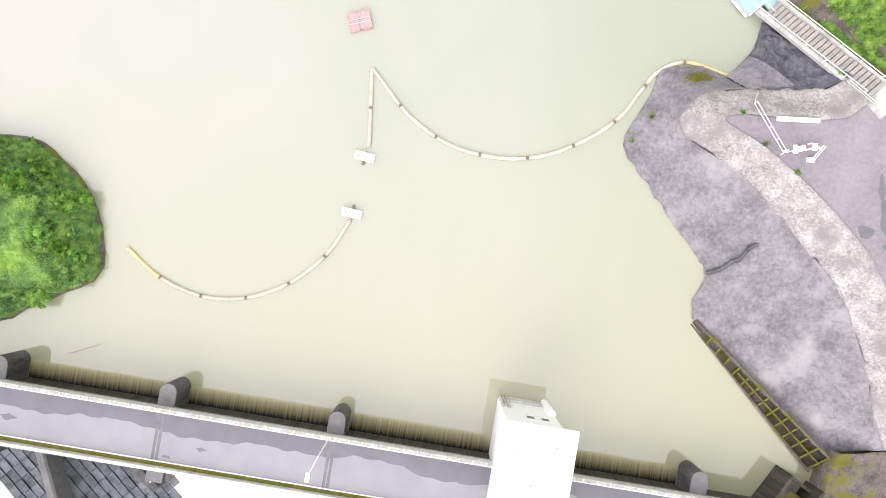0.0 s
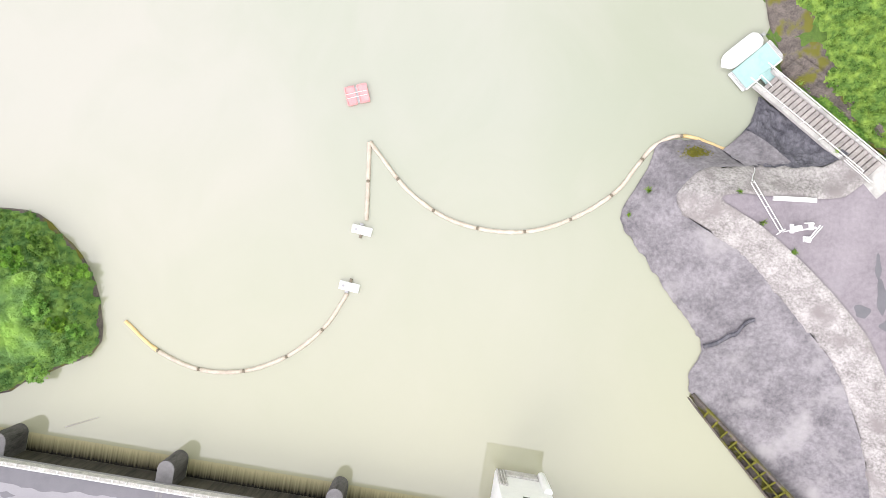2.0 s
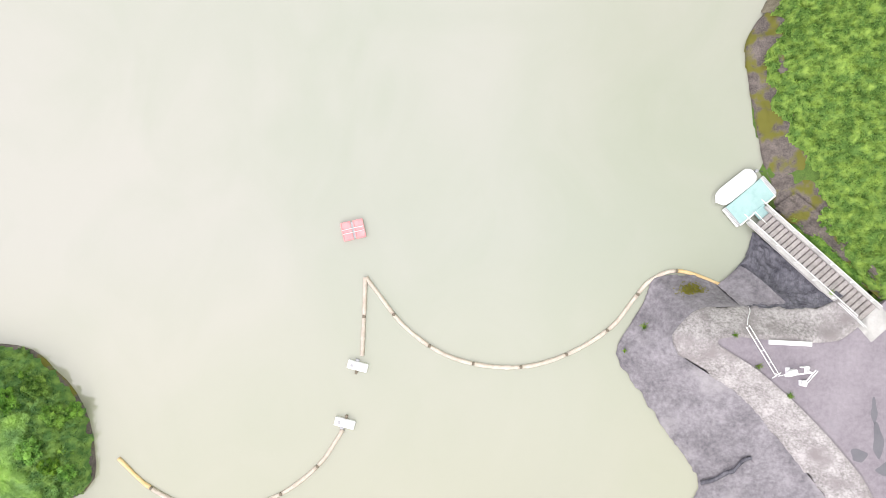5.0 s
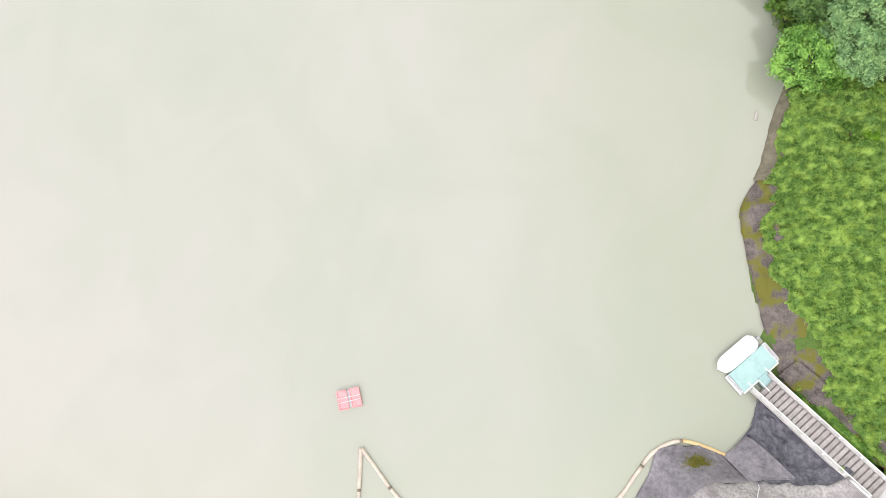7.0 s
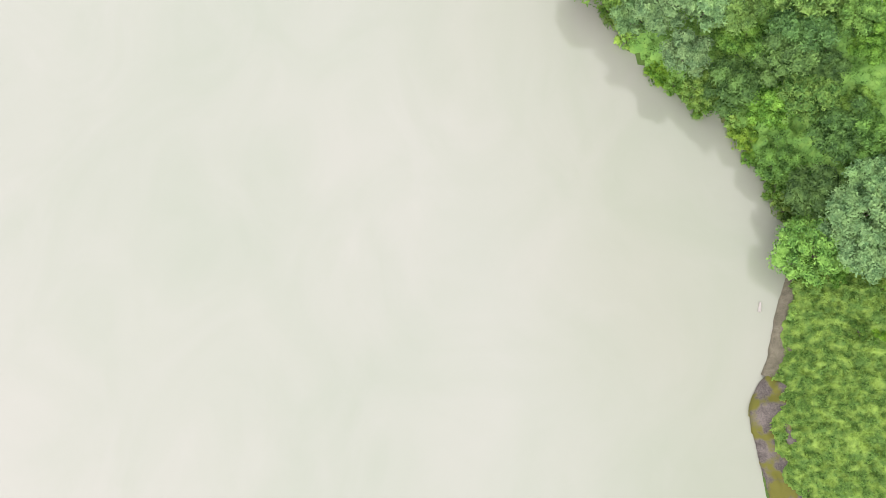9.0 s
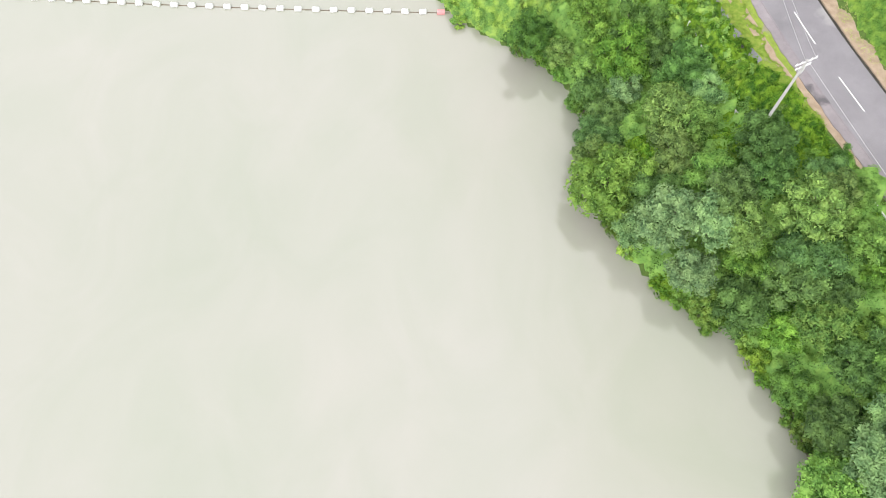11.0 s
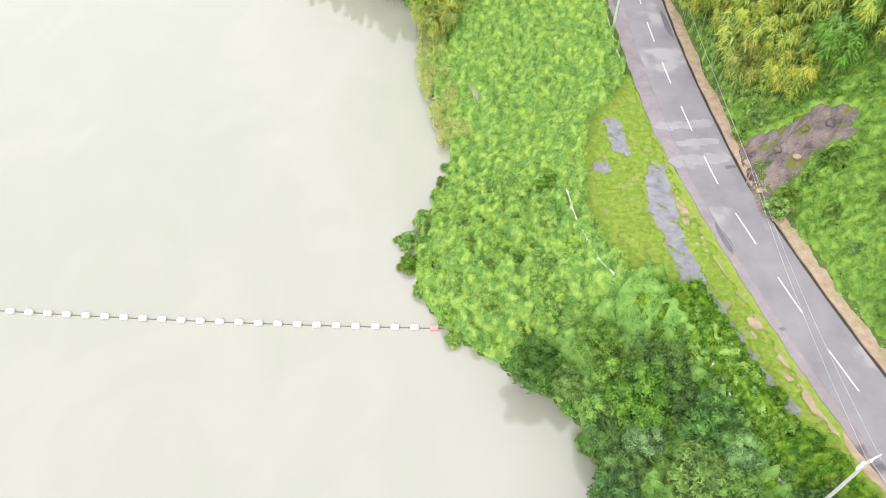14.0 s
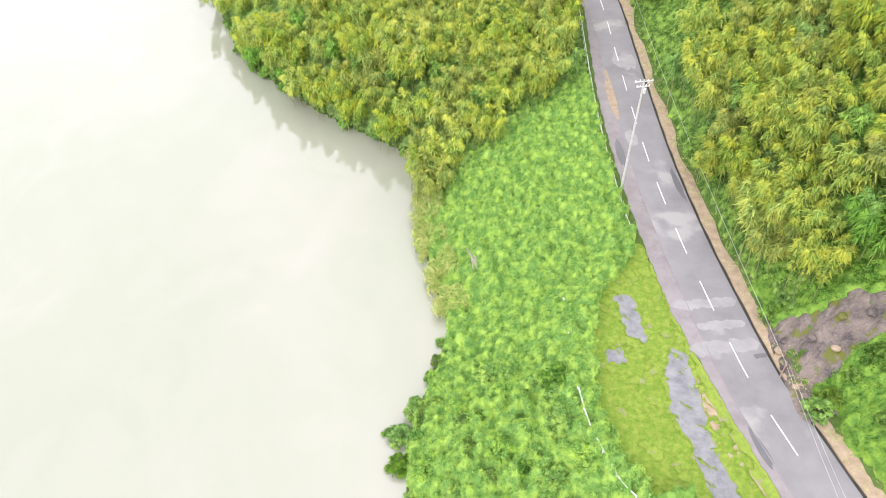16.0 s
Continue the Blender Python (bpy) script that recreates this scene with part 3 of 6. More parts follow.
yard_pts = [tuple(p) for p in top_l] + [tuple(p) for p in n_top[1:]] + [(43.5, 16.2), (46, 18), (75, 18), (75, -19)]
bm = bmesh.new()
low = [bm.verts.new((x, y, 3.0)) for x, y in yard_pts]
high = [bm.verts.new((x, y, YARD_Z)) for x, y in yard_pts]
bm.faces.new(high)
for i in range(len(low)):
    j = (i + 1) % len(low)
    bm.faces.new((low[i], low[j], high[j], high[i]))
yard = part("yard", bm, M_YARD, None)
tagged(yard, "worn mauve-grey paved yard with dark damp patches", "yard", kind="structure")
for cx, cy, rx, ry, s in ((40.7, 1.5, 0.75, 0.7, 1), (42.6, 2.9, 0.5, 1.6, 2), (42.3, 5.8, 0.3, 1.1, 3), (43.4, 0.2, 0.9, 0.6, 4)):
    pts = [(cx + rx * math.cos(a) * (1 + 0.25 * math.sin(3 * a + s)), cy + ry * math.sin(a) * (1 + 0.2 * math.cos(2 * a + s)), YARD_Z + 0.006) for a in np.linspace(0, 2 * math.pi, 24, endpoint=False)]
    pud = new("puddle", mesh_of("puddle", pts, [tuple(range(24))], M_WET))
    tagged(pud, "dark damp puddle on the yard paving", "puddle", "puddles on the yard")
# a filled crack in the apron
crack = [(27.3, -2.5), (28.6, -2.1), (29.8, -1.3), (30.4, -1.1), (31.2, 0.0), (32.0, 0.4)]
cp = spline(crack, 26)
verts, faces = [], []
for i, (x, y) in enumerate(cp):
    w = 0.22 + 0.12 * noise.noise((x, y, 2.0))
    z = 0.45 + 1.3 * (i / 25) ** 1.4
    verts += [(x + 0.3 * w, y - w, z + 0.02), (x, y, z + 0.12), (x - 0.3 * w, y + w, z + 0.02), (x, y, z - 0.4)]
for i in range(25):
    a = i * 4
    faces += [(a, a + 4, a + 5, a + 1), (a + 1, a + 5, a + 6, a + 2), (a + 2, a + 6, a + 7, a + 3), (a + 3, a + 7, a + 4, a)]
tagged(new("patched_crack", mesh_of("patched_crack", verts, faces, M_ROCK, True)), "dark mortar-filled crack across the concrete apron", "crack repair", kind="structure")

# mossy grid beam along the apron's foot
beam = empty("grid_frame", Matrix.Identity(4), "mossy concrete grid frame along the foot of the apron", "slope frame", kind="structure")
f0, f1 = Vector((26.0, -7.6, 0.35)), Vector((38.9, -21.6, 2.2))
along = (f1 - f0)
fd = along.normalized()
fs = Vector((-fd.y, fd.x, 0)).normalized()
bm = bmesh.new()
w0, w1 = 0.25, 1.7
vs = [bm.verts.new(p) for p in (f0 - fs * w0 - Vector((0, 0, .5)), f1 - fs * w1 - Vector((0, 0, 2.2)), f1 + fs * 0.5, f0 + fs * 0.35)]
bm.faces.new(vs)
bmesh.ops.solidify(bm, geom=bm.faces[:], thickness=0.3)
part("slope_panel", bm, M_BED, beam, "brown-grey panels behind mossy ribs")
for k in range(13):
    t = 0.12 + 0.85 * k / 12
    p = f0.lerp(f1, t)
    w = w0 + (w1 - w0) * t
    a, b = p + fs * 0.3 + Vector((0, 0, 0.1)), p - fs * w + fd * 0.3 + Vector((0, 0, -0.3 - 1.5 * t))
    part("rib", rod_bm(a, b, 0.12, seg=4), M_MOSS, beam)
part("beam", rod_bm(f0 + fs * 0.3, f1 + fs * 0.45, 0.2, seg=4), M_MOSSROCK, beam)
part("beam", rod_bm(f0.lerp(f1, 0.35) - fs * 0.25 + Vector((0, 0, -.25)), f1 - fs * 0.65 + Vector((0, 0, -0.75)), 0.10, seg=4), M_MOSS, beam)
part("beam", rod_bm(f0 - fs * w0 + Vector((0, 0, -.4)), f1 - fs * w1 + Vector((0, 0, -1.7)), 0.13, seg=4), M_MOSSROCK, beam)

# ---- stair down to the landing stage ----
S0, S1 = Vector((33.75, 24.5, 0.75)), Vector((41.9, 15.0, 5.4))
sd = Vector((S1.x - S0.x, S1.y - S0.y, 0))
run = sd.length
sd.normalize()
sm = Matrix.Translation(S0) @ Matrix(((sd.x, -sd.y, 0, 0), (sd.y, sd.x, 0, 0), (0, 0, 1, 0), (0, 0, 0, 1)))
stair = empty("staircase", sm, "grey concrete stair with white pipe handrails going down to the water", "staircase", kind="structure")
NSTEP = 25
tread, rise = run / NSTEP, (S1.z - S0.z) / NSTEP
step_me = None
for k in range(NSTEP):
    if step_me is None:
        st = part("step", box_bm(0.045, -1.0, -0.5, tread + 0.0, 1.0, 0, bevel=0.05), M_STEP, stair)
        step_me = st.data
    else:
        st = new("step", step_me)
        st.parent = stair
    st.location = (k * tread, 0, rise * (k + 1))
for s, w in ((-1, 0.42), (1, 0.3)):
    bm = bmesh.new()
    y0, y1 = (s * 1.0, s * (1.0 + w))
    prof = [(-0.7, -0.3), (-0.7, 0.22), (run + 0.3, S1.z - S0.z + 0.28), (run + 0.3, S1.z - S0.z - 0.25)]
    A = [bm.verts.new((x, y0, z)) for x, z in prof]
    B = [bm.verts.new((x, y1, z)) for x, z in prof]
    bm.faces.new(A), bm.faces.new(B[::-1])
    for i in range(4):
        bm.faces.new((A[i], A[(i + 1) % 4], B[(i + 1) % 4], B[i]))
    part("side_wall", bm, M_CONC, stair)
    yr = s * (1.0 + w * 0.45)
    slope = (S1.z - S0.z) / run
    part("handrail", rod_bm((-1.6, yr, 0.95 - 1.2 * slope), (run * (0.93 if s < 0 else 1.0), yr, 0.95 + run * slope * 0.97), 0.055), M_WHITE, stair)
    for k in range(6):
        xx = 0.4 + (run - 1.2) * k / 5
        part("post", rod_bm((xx, yr, xx * slope), (xx, yr, xx * slope + 0.95), 0.05), M_WHITE, stair)
        part("bracket", box_bm(xx - 0.09, yr - 0.12, xx * slope + 0.2, xx + 0.09, yr + 0.12, xx * slope + 0.32, bevel=0.02), M_WHITE, stair)
bm = box_bm(run, -1.6, 4.0, run + 2.2, 1.4, S1.z - S0.z + 0.02, bevel=0.03)
part("landing", bm, M_CONC, stair)
for dz in (0.5, 0.95):
    part("guard", rod_bm((run - 2.6, -1.35, S1.z - S0.z - 0.9 + dz), (run + 0.4, -1.35, S1.z - S0.z + dz), 0.04), M_WHITE, stair)

ne_lo = even([(35.2, 25.6), (38, 22.6), (41, 19.1), (43.2, 16.4)], 16)
ne_hi = even([(36.9, 27.2), (39.6, 24.2), (42.3, 20.6), (44.2, 17.6)], 16)
loft("rock_bank", ne_lo, ne_hi, lambda u, v: 0.55 + 4.3 * u + 0.7 * v + 0.35 * abs(noise.noise((u * 9, v * 6, 5))) + 0.12 * noise.noise((u * 40, v * 12, 3)), 26, M_MOSSROCK, 0.35, -2.0, label="brown and dark rock bank with moss beside the stair", category="rock")

# ---- landing stage and boat ----
ax = Vector((0.77, 0.64, 0)).normalized()
dm = Matrix(((ax.x, -ax.y, 0, 32.75), (ax.y, ax.x, 0, 26.35), (0, 0, 1, 0.0), (0, 0, 0, 1)))
dock = empty("landing_stage", dm, "pale teal floating landing stage with white edge frames", "landing stage")
part("deck", box_bm(-2.35, -1.15, 0.18, 2.35, 1.15, 0.45, bevel=0.04), M_TEAL, dock)
part("pontoon", box_bm(-2.2, -1.0, -0.35, 2.2, 1.0, 0.178, bevel=0.06), M_STEEL, dock)
for s in (-1, 1):
    part("edge_frame", box_bm(s * 2.35 - 0.02, -1.15, 0.2, s * 2.35 + s * 0.45, 1.15, 0.42, bevel=0.03), M_WHITE, dock)
    for k in range(3):
        part("rub_strip", box_bm(s * 2.36 + s * 0.12 * (k + 0.4), -1.2, 0.421, s * 2.36 + s * 0.12 * (k + 0.4) + 0.05, 1.1, 0.47), M_STEEL, dock)
part("edge_frame", box_bm(-2.4, -1.3, 0.2, -0.2, -1.15, 0.5, bevel=0.02), M_WHITE, dock)
part("edge_frame", box_bm(1.0, -1.3, 0.2, 2.4, -1.15, 0.5, bevel=0.02), M_WHITE, dock)
part("gangway", box_bm(-0.5, -2.5, 0.30, 0.85, -1.1, 0.56, bevel=0.03), M_TEAL, dock)
for xx in (-0.55, 0.9):
    part("gangway_rail", rod_bm((xx, -2.6, 1.3), (xx, -1.0, 1.05), 0.05), M_WHITE, dock)
    part("rail_post", rod_bm((xx, -1.05, 0.4), (xx, -1.05, 1.05), 0.05), M_WHITE, dock)


def boat_hull():
    bm = bmesh.new()
    n, secs = 13, []
    for i in range(n):
        u = i / (n - 1)
        w = 0.80 * max(0, 1 - max(0, (u - 0.7) / 0.3) ** 2.6) ** 0.5 * (1 - 0.5 * max(0, 1 - u / 0.12) ** 2) + 0.05
        z0, z1 = -0.25 + 0.25 * u ** 3, 0.55 + 0.22 * u * u
        x = -2.45 + 4.9 * u
        secs.append([bm.verts.new(p) for p in ((x, -w, z1), (x, -w * 0.75, 0.0 + 0.1 * u), (x, 0, z0), (x, w * 0.75, 0.0 + 0.1 * u), (x, w, z1))])
    for a, b in zip(secs, secs[1:]):
        for k in range(4):
            bm.faces.new((a[k], a[k + 1], b[k + 1], b[k]))
    bm.faces.new(secs[0])
    bm.faces.new(secs[-1][::-1])
    return bm


def boat_cover():
    bm = bmesh.new()
    n, secs = 15, []
    for i in range(n):
        u = i / (n - 1)
        w = 0.84 * max(0, 1 - max(0, (u - 0.7) / 0.3) ** 2.6) ** 0.5 * (1 - 0.5 * max(0, 1 - u / 0.12) ** 2) + 0.06
        z1 = 0.56 + 0.22 * u * u
        x = -2.5 + 5.02 * u
        hump = 0.32 * math.sin(math.pi * min(1, 0.15 + u * 0.95)) + 0.03 * math.sin(u * 19)
        secs.append([bm.verts.new((x, w * c, z1 + hump * (1 - c * c) - (0.12 if abs(c) == 1 else 0))) for c in (-1, -0.97, -0.6, -0.2, 0.2, 0.6, 0.97, 1)])
    for a, b in zip(secs, secs[1:]):
        for k in range(7):
            bm.faces.new((a[k], b[k], b[k + 1], a[k + 1]))
    for f in bm.faces:
        f.smooth = True
    return bm


bx = Vector((-0.80, -0.63, 0)).normalized()
bmx = Matrix(((bx.x, -bx.y, 0, 31.15), (bx.y, bx.x, 0, 27.75), (0, 0, 1, 0.0), (0, 0, 0, 1)))
boat = empty("work_boat", bmx, "small white work boat under a fitted white cover", "boat")
part("hull", boat_hull(), M_WHITE, boat)
part("cover", boat_cover(), M_WHITE, boat, "taut white boat cover")
motor = part("outboard_motor", box_bm(-2.95, -0.16, 0.35, -2.6, 0.16, 0.85, bevel=0.06), M_STEEL, boat, "grey outboard motor")
part("tiller", rod_bm((-2.9, 0.1, 0.8), (-3.15, 0.45, 0.9), 0.04), M_BLACK, motor)
part("bracket", box_bm(-2.62, -0.12, 0.0, -2.44, 0.12, 0.6, bevel=0.02), M_BLACK, motor)

# ---- yard fittings ----
gatearm = empty("access_ladder", Matrix.Identity(4), "long white steel ladder leaning across the yard's edge", "ladder")
la, lb = Vector((32.95, 9.15, 5.6)), Vector((30.0, 13.9, 5.9))
ls = (lb - la).normalized().cross(Vector((0, 0, 1))).normalized() * 0.17
for s in (-1, 1):
    part("stile", rod_bm(la + ls * s, lb + ls * s, 0.045, seg=6), M_WHITE, gatearm)
for k in range(5):
    p = la.lerp(lb, 0.02 + 0.24 * k)
    part("rung", rod_bm(p - ls, p + ls, 0.03, seg=6), M_WHITE, gatearm)
for k in (0.03, 0.5):
    p = la.lerp(lb, k)
    part("foot", rod_bm((p.x, p.y, YARD_Z), p, 0.05, seg=6), M_WHITE, gatearm)
part("foot", rod_bm(la - ls * 3 - Vector((0, 0, 0.2)), la + ls * 3 - Vector((0, 0, 0.2)), 0.05, seg=6), M_WHITE, gatearm)
kerb = part("kerb_block", box_bm(-2.05, -0.22, 0, 2.05, 0.22, 0.4, bevel=0.03), M_WHITE, None)
kerb.matrix_world = pose(34.2, 12.25, YARD_Z, 0, 0, -3)
tagged(kerb, "long white painted concrete kerb block along the yard wall", "kerb block")
winch = empty("hand_winch", pose(35.4, 9.4, YARD_Z), "white steel davit winch with folded arms", "winch")
part("housing", box_bm(-1.5, 0.05, 0, -0.6, 0.6, 0.7, bevel=0.08, m=pose(0, 0, 0, 0, 0, 15)), M_WHITE, winch)
part("arm", rod_bm((-1.9, -0.25, 0.5), (0.6, 0.1, 0.8), 0.07), M_WHITE, winch)
part("arm", rod_bm((0.0, -1.0, 0.4), (1.0, 0.35, 0.7), 0.06), M_WHITE, winch)
part("arm", rod_bm((0.25, -1.0, 0.4), (1.2, 0.25, 0.7), 0.05), M_WHITE, winch)
part("brace", rod_bm((-2.4, -0.3, 0.3), (-1.4, 0.0, 0.5), 0.04), M_WHITE, winch)
part("drum", rod_bm((-0.25, -0.95, 0.25), (0.25, -1.05, 0.25), 0.28, seg=14), M_WHITE, winch)
for k, (xx, yy) in enumerate(((-0.1, 0.55), (0.45, 0.5))):
    part("wheel", rod_bm((xx, yy - 0.06, 0.25), (xx, yy + 0.06, 0.25), 0.22, seg=14), M_WHITE, winch)
part("base", box_bm(-0.35, -1.2, 0, 0.4, -0.7, 0.12, bevel=0.02), M_WHITE, winch)
part("base", box_bm(-1.6, -0.4, 0, -1.2, 0.5, 0.1, bevel=0.02), M_WHITE, winch)
part("base", box_bm(0.2, -0.1, 0, 0.7, 0.65, 0.1, bevel=0.02), M_WHITE, winch)
part("pillar", rod_bm((0.45, 0.12, 0.0), (0.45, 0.12, 0.85), 0.09), M_WHITE, winch)
rope_pts = spline([(29.8, 17.5, 0.5), (30.1, 16.6, 1.5), (30.9, 16.2, 2.4), (31.2, 15.4, 3.6), (30.6, 14.6, 4.6), (30.1, 14.0, 5.6)], 30)
tagged(new("mooring_rope", tube_mesh("mooring_rope", rope_pts, 0.05, M_WHITE, 6)), "slack white rope from the boom up to the yard", "rope")

# ---- floating boom ----
BOOM_R = 0.21


def boom(ctrl, lengths, yellow, label):
    """Fabric boom on the water, laced from sections; yellow: indices of the yellow sections."""
    thing = empty("oil_boom", Matrix.Identity(4), label, "floating boom", "boom lines on the water")
    c = spline(ctrl, 400)
    s = np.r_[0, np.cumsum(np.linalg.norm(np.diff(c, axis=0), axis=1))]
    n = max(1, round(s[-1] / lengths))
    for k in range(n):
        a, b = s[-1] * k / n + 0.12, s[-1] * (k + 1) / n - 0.12
        q = np.linspace(a, b, 12)
        sag = 0.05 * np.sin(np.linspace(0, math.pi, 12) * 3)
        pts = [(np.interp(u, s, c[:, 0]), np.interp(u, s, c[:, 1]), 0.10 + 0.3 * g) for u, g in zip(q, sag)]
        ob = new("boom_section", tube_mesh("boom_section", pts, BOOM_R, M_YELLOW if k in yellow or k - n in yellow else M_BOOM, 8, 0.25))
        ob.parent = thing
        if k in yellow or k - n in yellow:
            ob["label"] = "yellow boom section"
        if k < n - 1:
            u = s[-1] * (k + 1) / n
            x, y = np.interp(u, s, c[:, 0]), np.interp(u, s, c[:, 1])
            part("coupling", box_bm(x - 0.16, y - 0.16, 0.0, x + 0.16, y + 0.16, 0.32, bevel=0.05), M_JOINT, thing)
    return thing


boom([(-7.0, 18.6), (-5.8, 17.0), (-3.0, 13.5), (0.9, 10.7), (5.4, 9.4), (10, 9.4), (14.5, 10.9), (18.4, 13.4), (20.6, 16.1), (22.5, 18.2), (25.4, 19.15), (29.8, 17.7)], 4.7, (-1,), "long pale floating boom curving to the shore, its last section yellow")
boom([(-7.0, 18.6), (-7.1, 15.1), (-7.3, 10.3)], 4.1, (), "short straight pale floating boom")
boom([(-32.2, 0.1), (-28.9, -2.9), (-24.6, -4.9), (-20, -5.1), (-15.5, -3.6), (-11.8, -0.8), (-9.8, 2.0), (-9.2, 3.0)], 4.6, (0,), "pale floating boom hanging in an arc, one end yellow")


def mooring_float(x, y, turn, flip):
    thing = empty("mooring_float", pose(x, y, 0, 0, 0, turn), "white box float with a short post at a boom's end", "float", "white floats at the boom ends")
    part("hull", box_bm(-1.05, -0.45, -0.2, 1.05, 0.45, 0.42, bevel=0.06), M_WHITE, thing)
    part("lid", box_bm(-0.95, -0.36, 0.421, 0.75, 0.36, 0.50, bevel=0.03), M_WHITE, thing)
    part("hatch", box_bm(-0.72, -0.18, 0.501, -0.45, 0.1, 0.55, bevel=0.02), M_STEEL, thing)
    part("hook", box_bm(-0.12, flip * 0.45, 0.1, 0.16, flip * 0.85, 0.34, bevel=0.04), M_JOINT, thing)
    part("arm", box_bm(-0.35, -flip * 0.7, 0.05, 0.05, -flip * 0.45, 0.3, bevel=0.04), M_STEEL, thing)


mooring_float(-7.75, 9.4, -14, -1)
mooring_float(-9.05, 3.6, -14, 1)
raft = empty("float_raft", pose(-8.25, 23.35, 0, 0, 0, 13), "faded red raft of two plastic floats joined by bars", "raft")
for s in (-1, 1):
    fl = part("float", box_bm(s * 0.65 - 0.5, -0.95, -0.15, s * 0.65 + 0.5, 0.95, 0.36, bevel=0.1), M_PINK, raft)
    for a in (-1, 1):
        part("rim", box_bm(s * 0.65 + a * 0.47 - 0.06, -0.97, 0.3, s * 0.65 + a * 0.47 + 0.06, 0.97, 0.42, bevel=0.03), M_RED, fl)
        part("rim", box_bm(s * 0.65 - 0.4, a * 0.92 - 0.06, 0.3, s * 0.65 + 0.4, a * 0.92 + 0.06, 0.418, bevel=0.03), M_RED, fl)
for yy in (-0.22, 0.2):
    part("bar", box_bm(-1.1, yy - 0.035, 0.37, 1.1, yy + 0.035, 0.46, bevel=0.02), M_RAILW, raft)
part("walkway", box_bm(-0.18, -0.85, 0.0, 0.18, 0.85, 0.3, bevel=0.02), M_STEEL, raft)

# ---- line of buoys across the reservoir ----
bl = empty("buoy_line", Matrix.Identity(4), "straight line of small white and red buoys across the water", "buoy line")
b0, b1 = Vector((1.2, 120.85, 0)), Vector((-62, 123.75, 0))
NB = 27
buoy_a, buoy_b = None, None
for k in range(NB):
    p = b0.lerp(b1, k / (NB - 1) * 1.0)
    p.y -= 0.45 * math.sin(math.pi * k / 26)
    if buoy_a is None:
        bm = bmesh.new()
        add_rod(bm, (-0.5, 0, 0.14), (0.5, 0, 0.14), 0.37, seg=14)
        buoy_b = part("buoy", bm, M_RED, bl, "red buoy")
        buoy_b.location = p
        bm = bmesh.new()
        add_rod(bm, (-0.42, 0, 0.14), (0.42, 0, 0.14), 0.37, seg=14)
        for xx in (-0.32, 0.32):
            add_rod(bm, (xx - 0.05, 0, 0.14), (xx + 0.05, 0, 0.14), 0.40, seg=14)
        add_rod(bm, (-0.53, 0, 0.14), (-0.42, 0, 0.14), 0.20, 0.34, seg=14)
        add_rod(bm, (0.42, 0, 0.14), (0.53, 0, 0.14), 0.34, 0.20, seg=14)
        buoy_a = bm
        continue
    if k == 1:
        first = ob = part("buoy", buoy_a, M_WHITE, bl)
    else:
        ob = new("buoy", first.data)
        ob.parent = bl
    ob.location = p
    ob.rotation_euler = (0, 0, 0.12 * math.sin(k * 2.3))
cab = [(*b0.lerp(b1, u)[:2], 0.02) for u in np.linspace(-0.02, 1, 60)]
ob = new("cable", tube_mesh("cable", [(x, y - 0.45 * math.sin(math.pi * i / 59), z) for i, (x, y, z) in enumerate(cab)], 0.07, M_JOINT, 6))
ob.parent = bl

# ---- dam ----
DAM = pose(-10.6, -18.05, 0, 0, 0, -9.35)
dam = empty("dam", DAM, "concrete gate dam with a road bridge on dark stained piers", "dam", kind="structure")
DZ = 4.75
part("deck", box_bm(-60, -5.9, DZ - 0.9, 44, 0, DZ, bevel=0.02), M_DECK, dam, "damp grey asphalt bridge deck")
for y0, y1, z in ((-0.32, 0.06, DZ + 0.85), (-5.98, -5.6, DZ + 0.85)):
    n = 26
    for k in range(n):
        a = -60 + 104 * k / n
        inner = y0 if y0 > -1 else y1 - 0.10
        part("parapet", box_bm(a + 0.008, y0, DZ - 0.3, a + 4 - 0.008, y1, z - 0.22, bevel=0.03), M_PARAPET, dam)
        part("rail", box_bm(a + 0.008, inner, z - 0.10, a + 4 - 0.008, inner + 0.10, z, bevel=0.02), M_WHITE, dam)
        for j in range(3):
            part("rail_post", box_bm(a + 0.6 + 1.33 * j, y0 + 0.03, z - 0.22, a + 0.7 + 1.33 * j, y1 - 0.03, z - 0.101, bevel=0.02), M_WHITE, dam)
part("kerb", box_bm(-60, -5.2, DZ, 44, -5.08, DZ + 0.14, bevel=0.02), M_WHITE, dam)
part("moss_strip", box_bm(-60, -5.58, DZ, 44, -5.22, DZ + 0.06, bevel=0.02), M_MOSS, dam, "green moss strip along the kerb")
part("kerb", box_bm(-60, -0.5, DZ, 44, -0.34, DZ + 0.1, bevel=0.02), M_CONC, dam)
n = 240
qx_ = np.linspace(-60, 44, n)
wet_edge = -2.15 + 1.1 * np.array([noise.noise((u * 0.12, 1.0, 0)) for u in qx_]) + 0.45 * np.array([noise.noise((u * 0.6, 2.0, 0)) for u in qx_]) + 0.12 * np.array([noise.noise((u * 3.1, 3.0, 0)) for u in qx_])
v_ = [(u, -0.51, DZ + 0.005) for u in qx_] + [(u, min(e, -0.7), DZ + 0.005) for u, e in zip(qx_, wet_edge)]
wet = new("wet_strip", mesh_of("wet_strip", v_, [(i, n + i, n + i + 1, i + 1) for i in range(n - 1)], M_WET))
wet.parent = dam
wet["label"] = "dark wet strip along the bridge deck"
